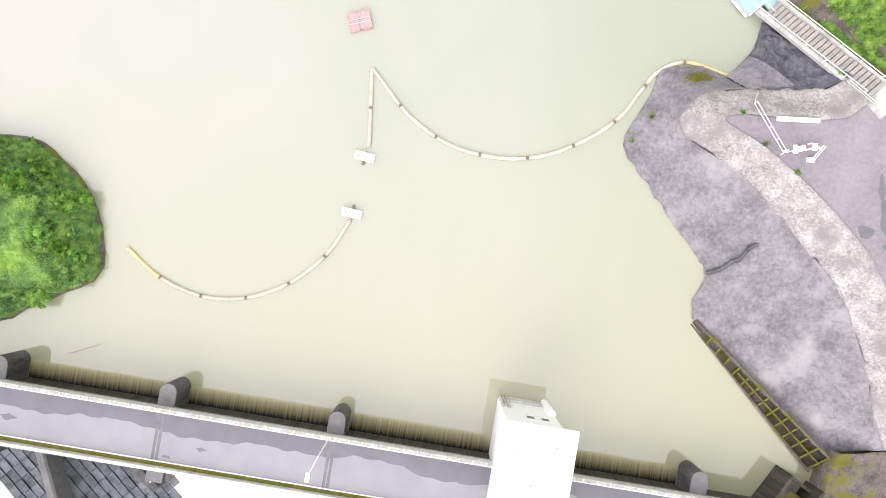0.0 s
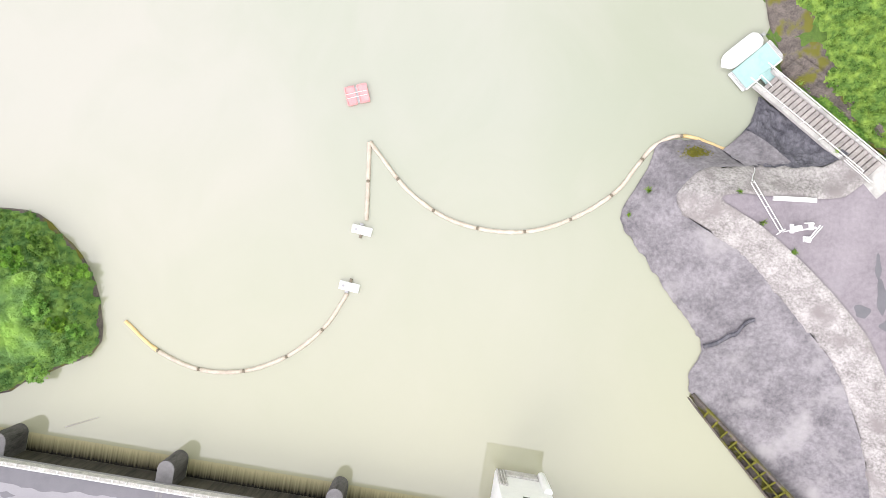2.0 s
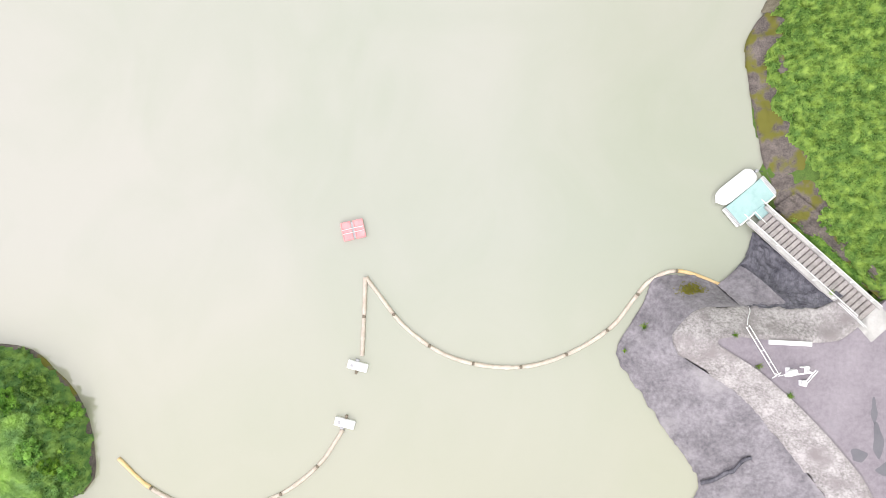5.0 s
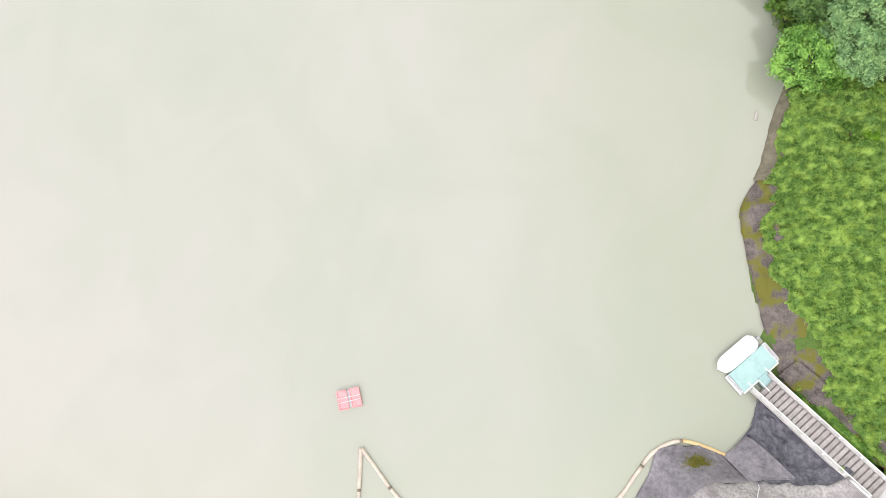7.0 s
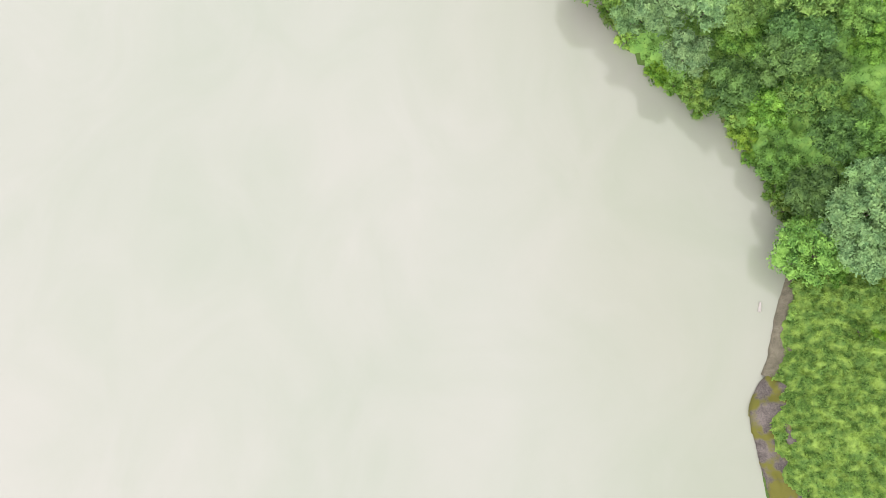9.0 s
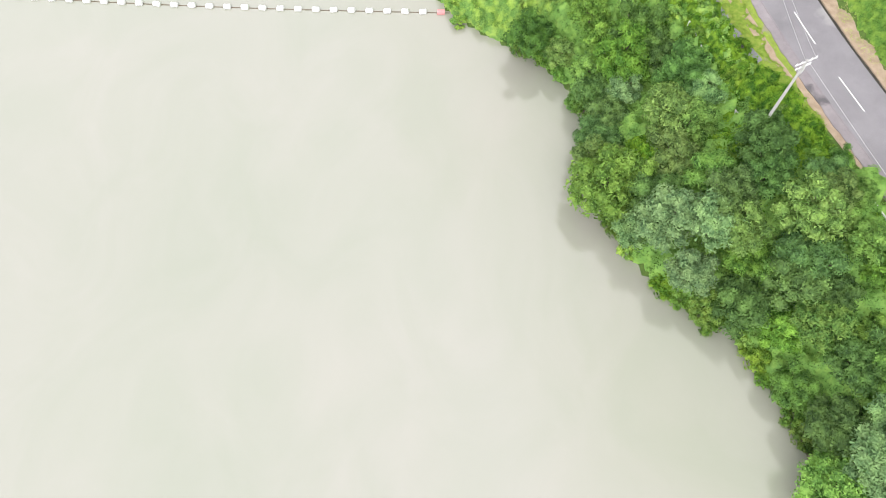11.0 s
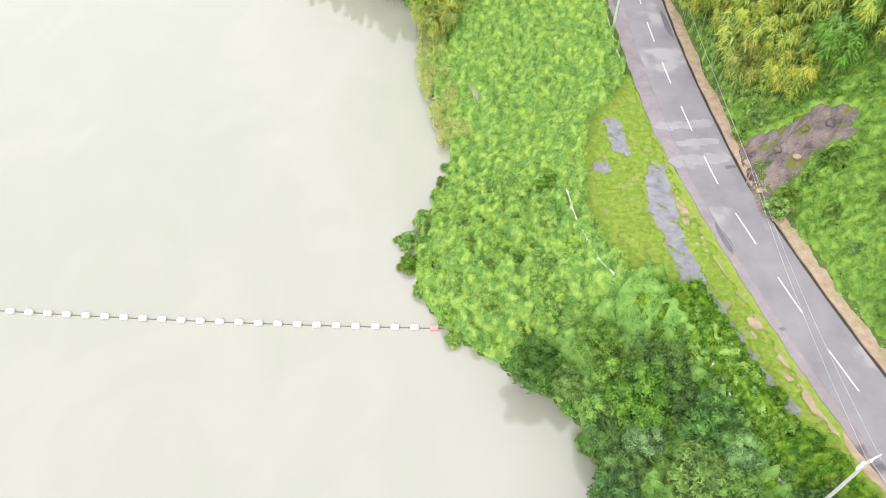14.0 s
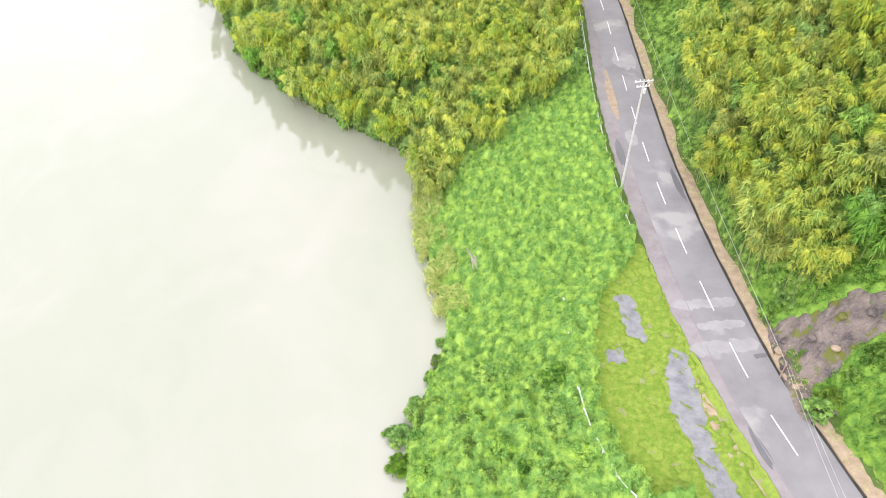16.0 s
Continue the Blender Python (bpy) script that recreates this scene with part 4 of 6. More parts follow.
for cx, cy, r in ((-30.9, -3.3, 0.55), (-32.4, -1.9, 0.7), (-12, -3.4, 0.35), (-15.2, -4.6, 0.3)):
    pts = [(cx + r * 1.4 * math.cos(t) * (1 + 0.3 * math.sin(3 * t + cx)), cy + 0.5 * r * math.sin(t) * (1 + 0.3 * math.cos(4 * t + cx)), DZ + 0.006) for t in np.linspace(0, 2 * math.pi, 20, endpoint=False)]
    ob = new("damp_spot", mesh_of("damp_spot", pts, [tuple(range(20))], M_WET))
    ob.parent = dam
PIERS = (-33.0, -16.3, 0.4, 18.0, 36.2)
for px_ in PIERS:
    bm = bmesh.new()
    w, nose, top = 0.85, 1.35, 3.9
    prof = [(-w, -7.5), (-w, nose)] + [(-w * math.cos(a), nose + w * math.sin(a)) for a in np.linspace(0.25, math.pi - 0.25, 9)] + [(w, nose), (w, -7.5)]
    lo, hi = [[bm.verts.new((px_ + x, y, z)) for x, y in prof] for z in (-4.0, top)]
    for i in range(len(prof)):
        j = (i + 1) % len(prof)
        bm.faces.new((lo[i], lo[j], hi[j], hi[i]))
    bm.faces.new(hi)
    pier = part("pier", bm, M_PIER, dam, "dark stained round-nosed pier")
    bm = bmesh.new()
    lo, hi = [[bm.verts.new((px_ + x * 0.97, y - 0.02, z)) for x, y in prof] for z in (top - 0.02, top + 0.1)]
    for i in range(len(prof)):
        j = (i + 1) % len(prof)
        bm.faces.new((lo[i], lo[j], hi[j], hi[i]))
    bm.faces.new(hi)
    part("cap", bm, M_PIERTOP, pier, "grey pier cap")
    for dx in (-0.35, 0.05):
        part("expansion_joint", box_bm(px_ + dx, -5.2, DZ, px_ + dx + 0.28, -0.34, DZ + 0.012), M_PIERTOP, dam)
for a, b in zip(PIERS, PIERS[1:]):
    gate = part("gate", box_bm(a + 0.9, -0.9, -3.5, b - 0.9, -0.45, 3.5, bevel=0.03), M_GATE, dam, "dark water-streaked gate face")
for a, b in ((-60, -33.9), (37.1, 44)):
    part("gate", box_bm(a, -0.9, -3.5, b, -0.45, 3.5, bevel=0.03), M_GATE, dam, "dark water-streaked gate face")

def weir_reflection_mat():
    """Thin water over the weir's lip, streaked along the flow; the gates' dark reflection is put into its colour."""
    m = bpy.data.materials.new("weir_water_painted_reflection")
    m.use_nodes = True
    n, l = m.node_tree.nodes, m.node_tree.links
    p = n["Principled BSDF"]
    p.inputs["Roughness"].default_value, p.inputs["IOR"].default_value = 0.12, 1.6
    tco, sep, mp, no, add, mr, mx = (n.new("ShaderNode" + k) for k in ("TexCoord", "SeparateXYZ", "Mapping", "TexNoise", "Math", "MapRange", "Mix"))
    mp.inputs["Scale"].default_value = (4.2, 0.10, 0.10)
    no.inputs["Scale"].default_value, no.inputs["Detail"].default_value = 1.0, 6
    l.new(tco.outputs["Object"], sep.inputs[0])
    l.new(tco.outputs["Object"], mp.inputs["Vector"])
    l.new(mp.outputs["Vector"], no.inputs["Vector"])
    add.operation = "MULTIPLY_ADD"
    add.inputs[1].default_value = 1.7
    l.new(no.outputs["Fac"], add.inputs[0])
    l.new(sep.outputs["Y"], add.inputs[2])
    mr.inputs[1].default_value, mr.inputs[2].default_value = 0.55, 2.15
    l.new(add.outputs[0], mr.inputs[0])
    mx.data_type = "RGBA"
    # near-black at the gates: reflection of gates and deck painted as colour, fading to tan
    mx.inputs[6].default_value, mx.inputs[7].default_value = (0.012, 0.011, 0.008, 1), (0.39, 0.355, 0.21, 1)
    l.new(mr.outputs[0], mx.inputs[0])
    l.new(mx.outputs[2], p.inputs["Base Color"])
    return m


M_WEIR_REFLECTION = weir_reflection_mat()
for g0, g1 in [(a + 0.9, b_ - 0.9) for a, b_ in zip(PIERS, PIERS[1:])] + [(-60, -33.9)]:
    n = 24
    v_ = [(g0 + (g1 - g0) * i / n, 1.45, 0.004) for i in range(n + 1)] + [(g0 + (g1 - g0) * i / n, 0.3, 0.006) for i in range(n + 1)] + [(g0 + (g1 - g0) * i / n, -0.44, 0.008) for i in range(n + 1)]
    lip = new("weir_lip", mesh_of("weir_lip", v_, [(r * (n + 1) + i, r * (n + 1) + i + 1, (r + 1) * (n + 1) + i + 1, (r + 1) * (n + 1) + i) for r in range(2) for i in range(n)], M_WEIR_REFLECTION))
    lip.parent = dam
    lip["label"] = "streaked water over the weir lip, the gates' dark reflection painted in"

house = empty("gate_house", DAM @ pose(19.1, 1.5, 0), "plain white rendered gate control house on the dam", "building")
part("wall", box_bm(-3.2, -8.4, -2.0, 2.0, 3.9, 10.4, bevel=0.05), M_WHITEWALL, house)
roof = part("roof", box_bm(-3.35, -8.5, 10.401, 3.35, 4.0, 10.65, bevel=0.05), M_WHITEWALL, house, "flat white roof slab")
part("column", rod_bm((1.6, 4.05, -2), (1.6, 4.05, 5.2), 0.42, seg=14), M_WHITEWALL, house)
for xx in (-3.0, -2.68, -2.36):
    part("pilaster", rod_bm((xx, 4.0, -2), (xx, 4.0, 4.6), 0.13, seg=8), M_PARAPET, house)
part("plinth", box_bm(-2.2, 3.905, -2.0, 1.15, 4.12, 1.6, bevel=0.04), M_PARAPET, house)
part("bracket", box_bm(2.0, -6.5, 9.6, 3.2, 2.6, 10.395, bevel=0.05), M_WHITEWALL, house)
for xx in (-0.75, 0.65):
    wnd = part("window", box_bm(xx - 0.42, 3.88, 7.2, xx + 0.42, 3.95, 8.3, bevel=0.02), M_WHITE, house)
    part("pane", box_bm(xx - 0.34, 3.951, 7.28, xx + 0.34, 3.965, 8.22), M_GLASS, wnd)
for xx, yy, r in ((-1.8, 1.5, 0.09), (0.5, -2.6, 0.16), (-0.2, -1.4, 0.1), (1.6, 2.2, 0.08)):
    part("roof_vent", rod_bm((xx, yy, 10.6), (xx, yy, 10.95), r, seg=10), M_STEEL, roof)

lamp = empty("street_lamp", DAM @ pose(0.1, -0.1, DZ), "slim white bridge lamp with a long outreach arm", "street lamp")
part("pole", rod_bm((0, 0, 0), (0, 0, 7.0), 0.09, 0.06), M_WHITE, lamp)
part("arm", rod_bm((0, 0, 6.95), (-0.5, -1.5, 7.5), 0.055, 0.045), M_WHITE, lamp)
part("lantern", box_bm(-0.75, -2.2, 7.4, -0.35, -1.35, 7.6, bevel=0.07), M_WHITE, lamp)
part("base", box_bm(-0.18, -0.18, 0.6, 0.18, 0.18, 1.0, bevel=0.03), M_WHITE, lamp)

# intake at the east end of the dam
intake = empty("sluice_intake", pose(35.3, -24.8, 0, 0, 0, -38), "dark steel-walled sluice intake at the dam's east end", "sluice", kind="structure")
part("side_wall", box_bm(-2.2, -3.5, -3, -1.9, 1.6, 3.6, bevel=0.03), M_GATE, intake)
part("side_wall", box_bm(1.2, -3.5, -3, 1.5, 2.2, 3.6, bevel=0.03), M_GATE, intake)
part("front_wall", box_bm(-1.9, 1.3, -3, 1.2, 1.6, 2.0, bevel=0.03), M_GATE, intake)
part("sill", box_bm(-1.9, -1.5, -3, 1.2, 0.4, 1.2, bevel=0.05), M_MOSSROCK, intake)
part("beam", box_bm(-1.9, -2.2, 3.6, 1.2, -1.8, 4.2, bevel=0.03), M_PIERTOP, intake)

ledge_lo = even([(36.2, -30), (37.6, -25), (38.6, -21.8), (39.4, -20.4)], 10)
ledge_hi = even([(62, -30), (62, -26), (62, -21), (62, -18.8)], 10)
loft("mossy_ledge", ledge_lo, ledge_hi, lambda u, v: 2.9 + 0.9 * v, 40, M_MOSSROCK, 0.4, -4.0, label="brown mossy rock ledge below the apron", category="rock")

# downstream: stepped block apron, foam and a railing
blk = empty("spillway_apron", DAM @ pose(-30, -9.5, 0, 0, 0, -40), "wet grey concrete block apron below the dam", "spillway", kind="structure")
me = None
for i in range(-9, 9):
    for j in range(-7, 8):
        if me is None:
            ob = part("block", box_bm(-0.72, -0.46, -0.4, 0.72, 0.46, 0, bevel=0.03), M_BLOCK, blk)
            me = ob.data
        else:
            ob = new("block", me)
            ob.parent = blk
        ob.location = (i * 1.47, j * 0.95, -6.2 - 0.12 * j + 0.05 * math.sin(i * 3.1 + j * 1.7))
tailrace = part("tailrace", box_bm(-60, -46, -7.2, 60, -7.4, -7.0), M_FOAM, dam, "white foaming water below the gates")
wallm = DAM @ pose(-24.5, -7.5, 0, 0, 0, -35)
tw = part("training_wall", box_bm(-14, -0.5, -8, 7, 0.5, -4.6, bevel=0.1), M_PIER, None)
tw.matrix_world = wallm
tagged(tw, "dark mossy training wall below the dam", "wall", kind="structure")
tw2 = part("training_wall", box_bm(-0.5, -12, -8, 0.5, 2, -3.0, bevel=0.2), M_PIERTOP, None)
tw2.matrix_world = DAM @ pose(-32.5, -6.3, 0, 0, 0, 25)
tagged(tw2, "grey concrete dividing wall below the dam", "wall", kind="structure")
bracket = empty("valve_stand", DAM @ pose(-16.4, -6.2, 2.6), "white valve stand on a concrete corbel under the bridge", "valve")
part("corbel", box_bm(-0.2, -1.3, -1.6, 1.3, 0.4, 0.6, bevel=0.05), M_PIERTOP, bracket)
part("valve", rod_bm((-0.1, -1.0, 0.6), (-0.1, -1.0, 1.2), 0.3, seg=12), M_WHITE, bracket)
part("pipe", rod_bm((-0.4, -1.5, 0.9), (0.5, -0.7, 0.9), 0.14), M_WHITE, bracket)


# ---- road ----
def offset_line(line, off):
    """A line to the right (plus) of another."""
    d = np.gradient(line, axis=0)
    d /= np.linalg.norm(d, axis=1)[:, None]
    return line + np.stack([d[:, 1], -d[:, 0]], 1) * np.asarray(off).reshape(-1, 1)


def ribbon(name, left, right, z, thick, material, label="", category="", parent=None, kind="structure"):
    n = len(left)
    v = [(x, y, z) for x, y in left] + [(x, y, z) for x, y in right] + [(x, y, z - thick) for x, y in left] + [(x, y, z - thick) for x, y in right]
    f = []
    for i in range(n - 1):
        f += [(i, n + i, n + i + 1, i + 1), (i, i + 1, 2 * n + i + 1, 2 * n + i), (n + i, 3 * n + i, 3 * n + i + 1, n + i + 1)]
    f += [(0, 2 * n, 3 * n, n), (n - 1, 2 * n - 1, 4 * n - 1, 3 * n - 1)]
    ob = new(name, mesh_of(name, v, f, material))
    ob.parent = parent
    if parent is None:
        tagged(ob, label, category, kind=kind)
    elif label:
        ob["label"] = label
    return ob


RD = spline(ROAD, 900)
rs_ = np.r_[0, np.cumsum(np.linalg.norm(np.diff(RD, axis=0), axis=1))]
yy = RD[:, 1]
west_w = 3.0 + 0 * yy
pave_w = 4.15 + 1.0 * np.clip((yy - 136) / 10, 0, 1) - 1.2 * np.clip((yy - 195) / 30, 0, 1) + 0.08 * np.sin(yy * 1.3) + 0.05 * np.sin(yy * 3.7)
road = ribbon("road", offset_line(RD, -west_w), offset_line(RD, 3.55 + 0 * yy), ROAD_Z, 0.4, M_ROAD, "grey two-lane asphalt road with pale worn patches", "road")
ribbon("shoulder", offset_line(RD, -pave_w), offset_line(RD, -west_w - 0.005), ROAD_Z - 0.015, 0.4, M_SHOULDER, "cracked old asphalt shoulder", parent=road)
ribbon("edge_line", offset_line(RD, -2.98 + 0 * yy), offset_line(RD, -2.88 + 0 * yy), ROAD_Z + 0.006, 0.006, M_SHOULDER, "worn edge line", parent=road)
ribbon("gutter", offset_line(RD, 3.555 + 0 * yy), offset_line(RD, 3.95 + 0.05 * np.sin(yy)), ROAD_Z - 0.1, 0.3, M_GUTTER, "dark wet gutter", parent=road)
ribbon("berm", offset_line(RD, 3.96 + 0.05 * np.sin(yy)), offset_line(RD, 6.0 + 0.6 * np.sin(yy * 0.31) - 0.5 * np.clip((yy - 150) / 30, 0, 1)), ROAD_Z + 0.05, 0.5, M_STRAW, "dry straw and dust berm", parent=road)


def dash(s0, s1, off=0.0, w=0.075):
    q = np.linspace(s0, s1, 6)
    c = np.stack([np.interp(q, rs_, RD[:, 0]), np.interp(q, rs_, RD[:, 1])], 1)
    ribbon("lane_mark", offset_line(c, off - w), offset_line(c, off + w), ROAD_Z + 0.008, 0.008, M_LINE, "white lane dash", parent=road)


start = np.interp(107.1, yy, rs_)
for k in range(-3, 15):
    dash(start + 10.0 * k, start + 10.0 * k + 5.0)
# pale wet-dry bands and dark patches lying on the asphalt
for yc, half, o0, o1, m_, lab in ((140.6, 1.3, -5.0, 3.4, M_PALE, "pale worn band"), (143.8, 0.8, -3.0, 3.0, M_PALE, "pale worn band"), (147.3, 1.0, -5.0, 3.3, M_PALE, "pale worn band"), (138.8, 0.5, 2.0, 3.5, M_WET, "dark damp stain"), (127.5, 3.4, -3.7, -2.7, M_WET, "dark damp stain"), (194, 9, -3.6, -2.2, M_STRAW, "sandy silt patch"), (182, 3, -2.5, -0.6, M_PALE, "pale silt patch"), (170, 5, 2.4, 3.4, M_WET, "dark damp stain"), (178, 4, -4.6, -3.3, M_WET, "dark damp stain"), (206, 4, -1.2, 3.2, M_PALE, "pale worn band")):
    sc = np.interp(yc, yy, rs_)
    across = np.linspace(o0, o1, 22)
    rows = []
    for side_ in (-1, 1):
        u = np.linspace(-1, 1, 22)
        reach = half * (0.75 + 0.55 * np.array([noise.noise((o * 0.9, yc, side_)) + 0.6 * noise.noise((o * 3.3, yc, side_)) for o in across])) * np.sqrt(1.02 - u ** 8)
        if half > 2.5:
            reach *= np.sqrt(1.02 - u * u)
        q = sc + side_ * reach
        d_ = 0.05
        px, py = np.interp(q, rs_, RD[:, 0]), np.interp(q, rs_, RD[:, 1])
        qx, qy = np.interp(q + d_, rs_, RD[:, 0]) - px, np.interp(q + d_, rs_, RD[:, 1]) - py
        rows.append(np.stack([px + qy / d_ * across, py - qx / d_ * across], 1))
    ribbon("stain", rows[0], rows[1], ROAD_Z + 0.004, 0.004, m_, lab, parent=road)


# lay-by west of the road: short grass with gravel showing through
def patch(name, pts, z, material, label, category, n=80, rag=0.35, kind="structure"):
    c = np.array(pts + [pts[0]], float)
    s = np.r_[0, np.cumsum(np.linalg.norm(np.diff(c, axis=0), axis=1))]
    q = np.linspace(0, s[-1], n, endpoint=False)
    p = [(np.interp(u, s, c[:, 0]), np.interp(u, s, c[:, 1])) for u in q]
    p = [(x + rag * noise.noise((x * 0.8, y * 0.8, 1.0)) + 0.4 * rag * noise.noise((x * 3, y * 3, 2.0)), y + rag * noise.noise((x * 0.8, y * 0.8, 5.0)), z) for x, y in p]
    bm = bmesh.new()
    top = [bm.verts.new(v) for v in p]
    low_ = [bm.verts.new((x, y, z - 0.3)) for x, y, z in p]
    bm.faces.new(top)
    for i in range(n):
        bm.faces.new((low_[i], low_[(i + 1) % n], top[(i + 1) % n], top[i]))
    return tagged(part(name, bm, material, None), label, category, kind=kind)


LAY_BY = [(21.8, 122.6), (25.2, 119.6), (28.7, 116.6), (32.8, 112.2), (36.3, 107), (39.5, 100), (43, 95), (44.6, 95.6), (41.2, 104.5), (38.2, 114.5), (35, 126), (32.2, 138), (30.3, 149), (29.2, 158), (27, 158), (23.2, 152.5), (20.3, 147.5), (18.6, 142), (18.0, 134.5), (19, 127)]
TRACK = [(27.7, 136.8), (29.5, 140.7), (30.8, 139.3), (31.0, 134), (30.8, 128), (32.0, 121), (33.6, 116), (35.6, 110), (38.2, 104.5), (37.0, 104), (33.5, 108.5), (30.6, 113), (29.5, 118), (28.5, 127.5), (27.4, 131.2)]
BARE = [(23.9, 148.4), (26.0, 148.8), (26.8, 143.5), (26.8, 140.7), (24.6, 142.0)]
BARE_LOW = [(21.6, 140.2), (24.0, 140.2), (23.6, 138.0), (21.4, 138.0)]
patch("lay_by_grass", LAY_BY, ROAD_Z - 0.105, M_LAWN, "short yellow-green grass on the lay-by", "grass", 120, 0.5)
patch("gravel_track", TRACK, ROAD_Z - 0.09, M_GRAVEL, "damp blue-grey gravel track beside the road", "gravel", rag=0.6)
patch("gravel_patch", BARE, ROAD_Z - 0.088, M_GRAVEL, "bare gravel patch in the grass", "gravel", 40, 0.6)
patch("gravel_patch", BARE_LOW, ROAD_Z - 0.088, M_GRAVEL, "small bare gravel patch in the grass", "gravel", 30, 0.5)
patch("dry_verge", [(31.2, 136.1), (32.1, 132.0), (34.0, 124.1), (36.2, 116.9), (39.6, 106), (41.2, 102), (40.4, 102.4), (37, 110), (34.3, 116.9), (32.4, 125.4), (30.9, 130.9)], ROAD_Z - 0.08, M_STRAW, "dry straw-coloured verge", "verge", 70, 0.3)
patch("dry_verge", [(43.7, 94.5), (46.2, 90), (47.2, 88.2), (46.6, 90.6), (43.2, 98.6), (41.5, 103), (41.2, 101.5)], ROAD_Z - 0.08, M_STRAW, "dry straw-coloured verge", "verge", 50, 0.25)

# bare wet rock cut in the hillside
bm = bmesh.new()
gridn = 26
rows_ = []
for i in range(gridn):
    row = []
    for j in range(gridn):
        u, v = i / (gridn - 1), j / (gridn - 1)
        x, y = 40.2 + 15 * u, 129.5 + 16.5 * v
        x, y = x + 0.9 * noise.noise((x * 0.4, y * 0.4, 9)) * u, y + 1.2 * noise.noise((x * 0.45, y * 0.45, 2))
        row.append((x, y))
    rows_.append(row)
flat_ = np.array([p for row in rows_ for p in row])
hz = land(flat_[:, 0], flat_[:, 1])
vsr = []
for k, (x, y) in enumerate(flat_):
    i, j = divmod(k, gridn)
    rim_ = min(i, j, gridn - 1 - i, gridn - 1 - j)
    vsr.append(bm.verts.new((x, y, hz[k] + (0.25 + 0.4 * noise.noise((x * 0.9, y * 0.9, 4)) + 0.25 * noise.noise((x * 2.3, y * 2.3, 8))) * min(1, rim_ / 2) - (0.4 if rim_ == 0 else 0))))
for i in range(gridn - 1):
    for j in range(gridn - 1):
        a = i * gridn + j
        bm.faces.new((vsr[a], vsr[a + gridn], vsr[a + gridn + 1], vsr[a + 1]))
tagged(part("rock_cut", bm, M_CLAY, None), "bare wet brown rock cut above the road", "rock", kind="structure")

for k, (x, y, r) in enumerate(((41.3, 139.6, 0.45), (41.0, 137.2, 0.35), (42.4, 141.0, 0.5), (41.6, 134.6, 0.4), (44.6, 139.8, 0.6), (47.2, 140.6, 0.55), (46.0, 137.6, 0.5), (49.3, 139.6, 0.6))):
    bm = bmesh.new()
    bmesh.ops.create_icosphere(bm, subdivisions=2, radius=r)
    for v in bm.verts:
        v.co *= 1 + 0.35 * noise.noise(v.co * 2.2 + Vector((k * 5.1, 0, 0)))
        v.co.z *= 0.7
    ob = part("boulder", bm, M_STRAW if k % 3 == 0 else M_CLAY, None)
    ob.location = (x, y, float(land(np.array([x]), np.array([y]))[0]) + 0.45)
    tagged(ob, "rough fallen stone on the bare cut", "rock", "stones on the cut")

# ---- guard rails, poles and cables ----
def guard_rail(line, n_post, label, tall=0.75, group="guard rails by the road"):
    c = spline(line, 60)
    base = land(c[:, 0], c[:, 1])
    thing = empty("guard_rail", Matrix.Identity(4), label, "guard rail", group)
    bm = bmesh.new()
    prev = None
    for (x, y), z in zip(c, base):
        ring = [bm.verts.new((x + dx, y, z + tall + dz)) for dx, dz in ((-0.05, -0.3), (0.05, -0.3), (0.11, -0.15), (0.05, 0.0), (-0.05, 0.0))]
        if prev:
            for k in range(5):
                bm.faces.new((prev[k], prev[(k + 1) % 5], ring[(k + 1) % 5], ring[k]))
        prev = ring
    part("beam", bm, M_WHITE, thing)
    for k in range(n_post):
        i = round(k * 59 / (n_post - 1))
        x, y = c[i]
        part("post", rod_bm((x - 0.12, y, base[i] - 0.2), (x - 0.12, y, base[i] + tall + 0.05), 0.07), M_WHITE, thing)


guard_rail([(28.1, 160.5), (27.7, 167), (27.6, 186), (28.4, 206), (29.8, 232)], 30, "long white steel guard rail along the road's edge")
guard_rail([(30.4, 110), (32.2, 104), (33.7, 99.3), (35.6, 96)], 7, "white guard rail half buried in bushes", 1.5)
guard_rail([(39.9, 90), (42, 88.6), (44.7, 87.6), (46.7, 84.2), (49, 80)], 6, "white guard rail at the head of the bank", 1.5)
guard_rail([(17.6, 134), (18.3, 129), (20.2, 123.7), (21.7, 121.4)], 6, "low white fence rail overgrown with weeds", 1.3)
guard_rail([(18.6, 152), (17.6, 147), (17.6, 142)], 4, "thin pale fence rail in the weeds", 1.3)


def utility_pole(x, y, z, h, turn, lean=(0, 0)):
    thing = empty("utility_pole", pose(x, y, z, lean[0], lean[1], turn), "pale concrete utility pole with crossarms and insulators", "utility pole", "poles by the road")
    part("shaft", rod_bm((0, 0, -1), (0, 0, h), 0.2, 0.12, 12), M_POLE, thing)
    for zz, w in ((h - 0.25, 1.25), (h - 1.0, 0.9)):
        arm = part("crossarm", box_bm(-w, -0.06, zz - 0.05, w, 0.06, zz + 0.05, bevel=0.01), M_RAILW, thing)
        for s in (-0.9, -0.45, 0.45, 0.9):
            part("insulator", rod_bm((s * w, 0, zz + 0.05), (s * w, 0, zz + 0.28), 0.07, 0.05), M_WHITE, arm)
    part("transformer", rod_bm((0.35, 0.15, h - 2.1), (0.35, 0.15, h - 1.4), 0.22, seg=12), M_RAILW, thing)
    part("strut", rod_bm((0, 0, h - 1.3), (0.8, 0, h - 0.3), 0.03), M_RAILW, thing)
    return thing


utility_pole(35.55, 94.6, 9.3, 13.1, 25)
utility_pole(28.0, 168.2, 9.6, 19.0, 10)


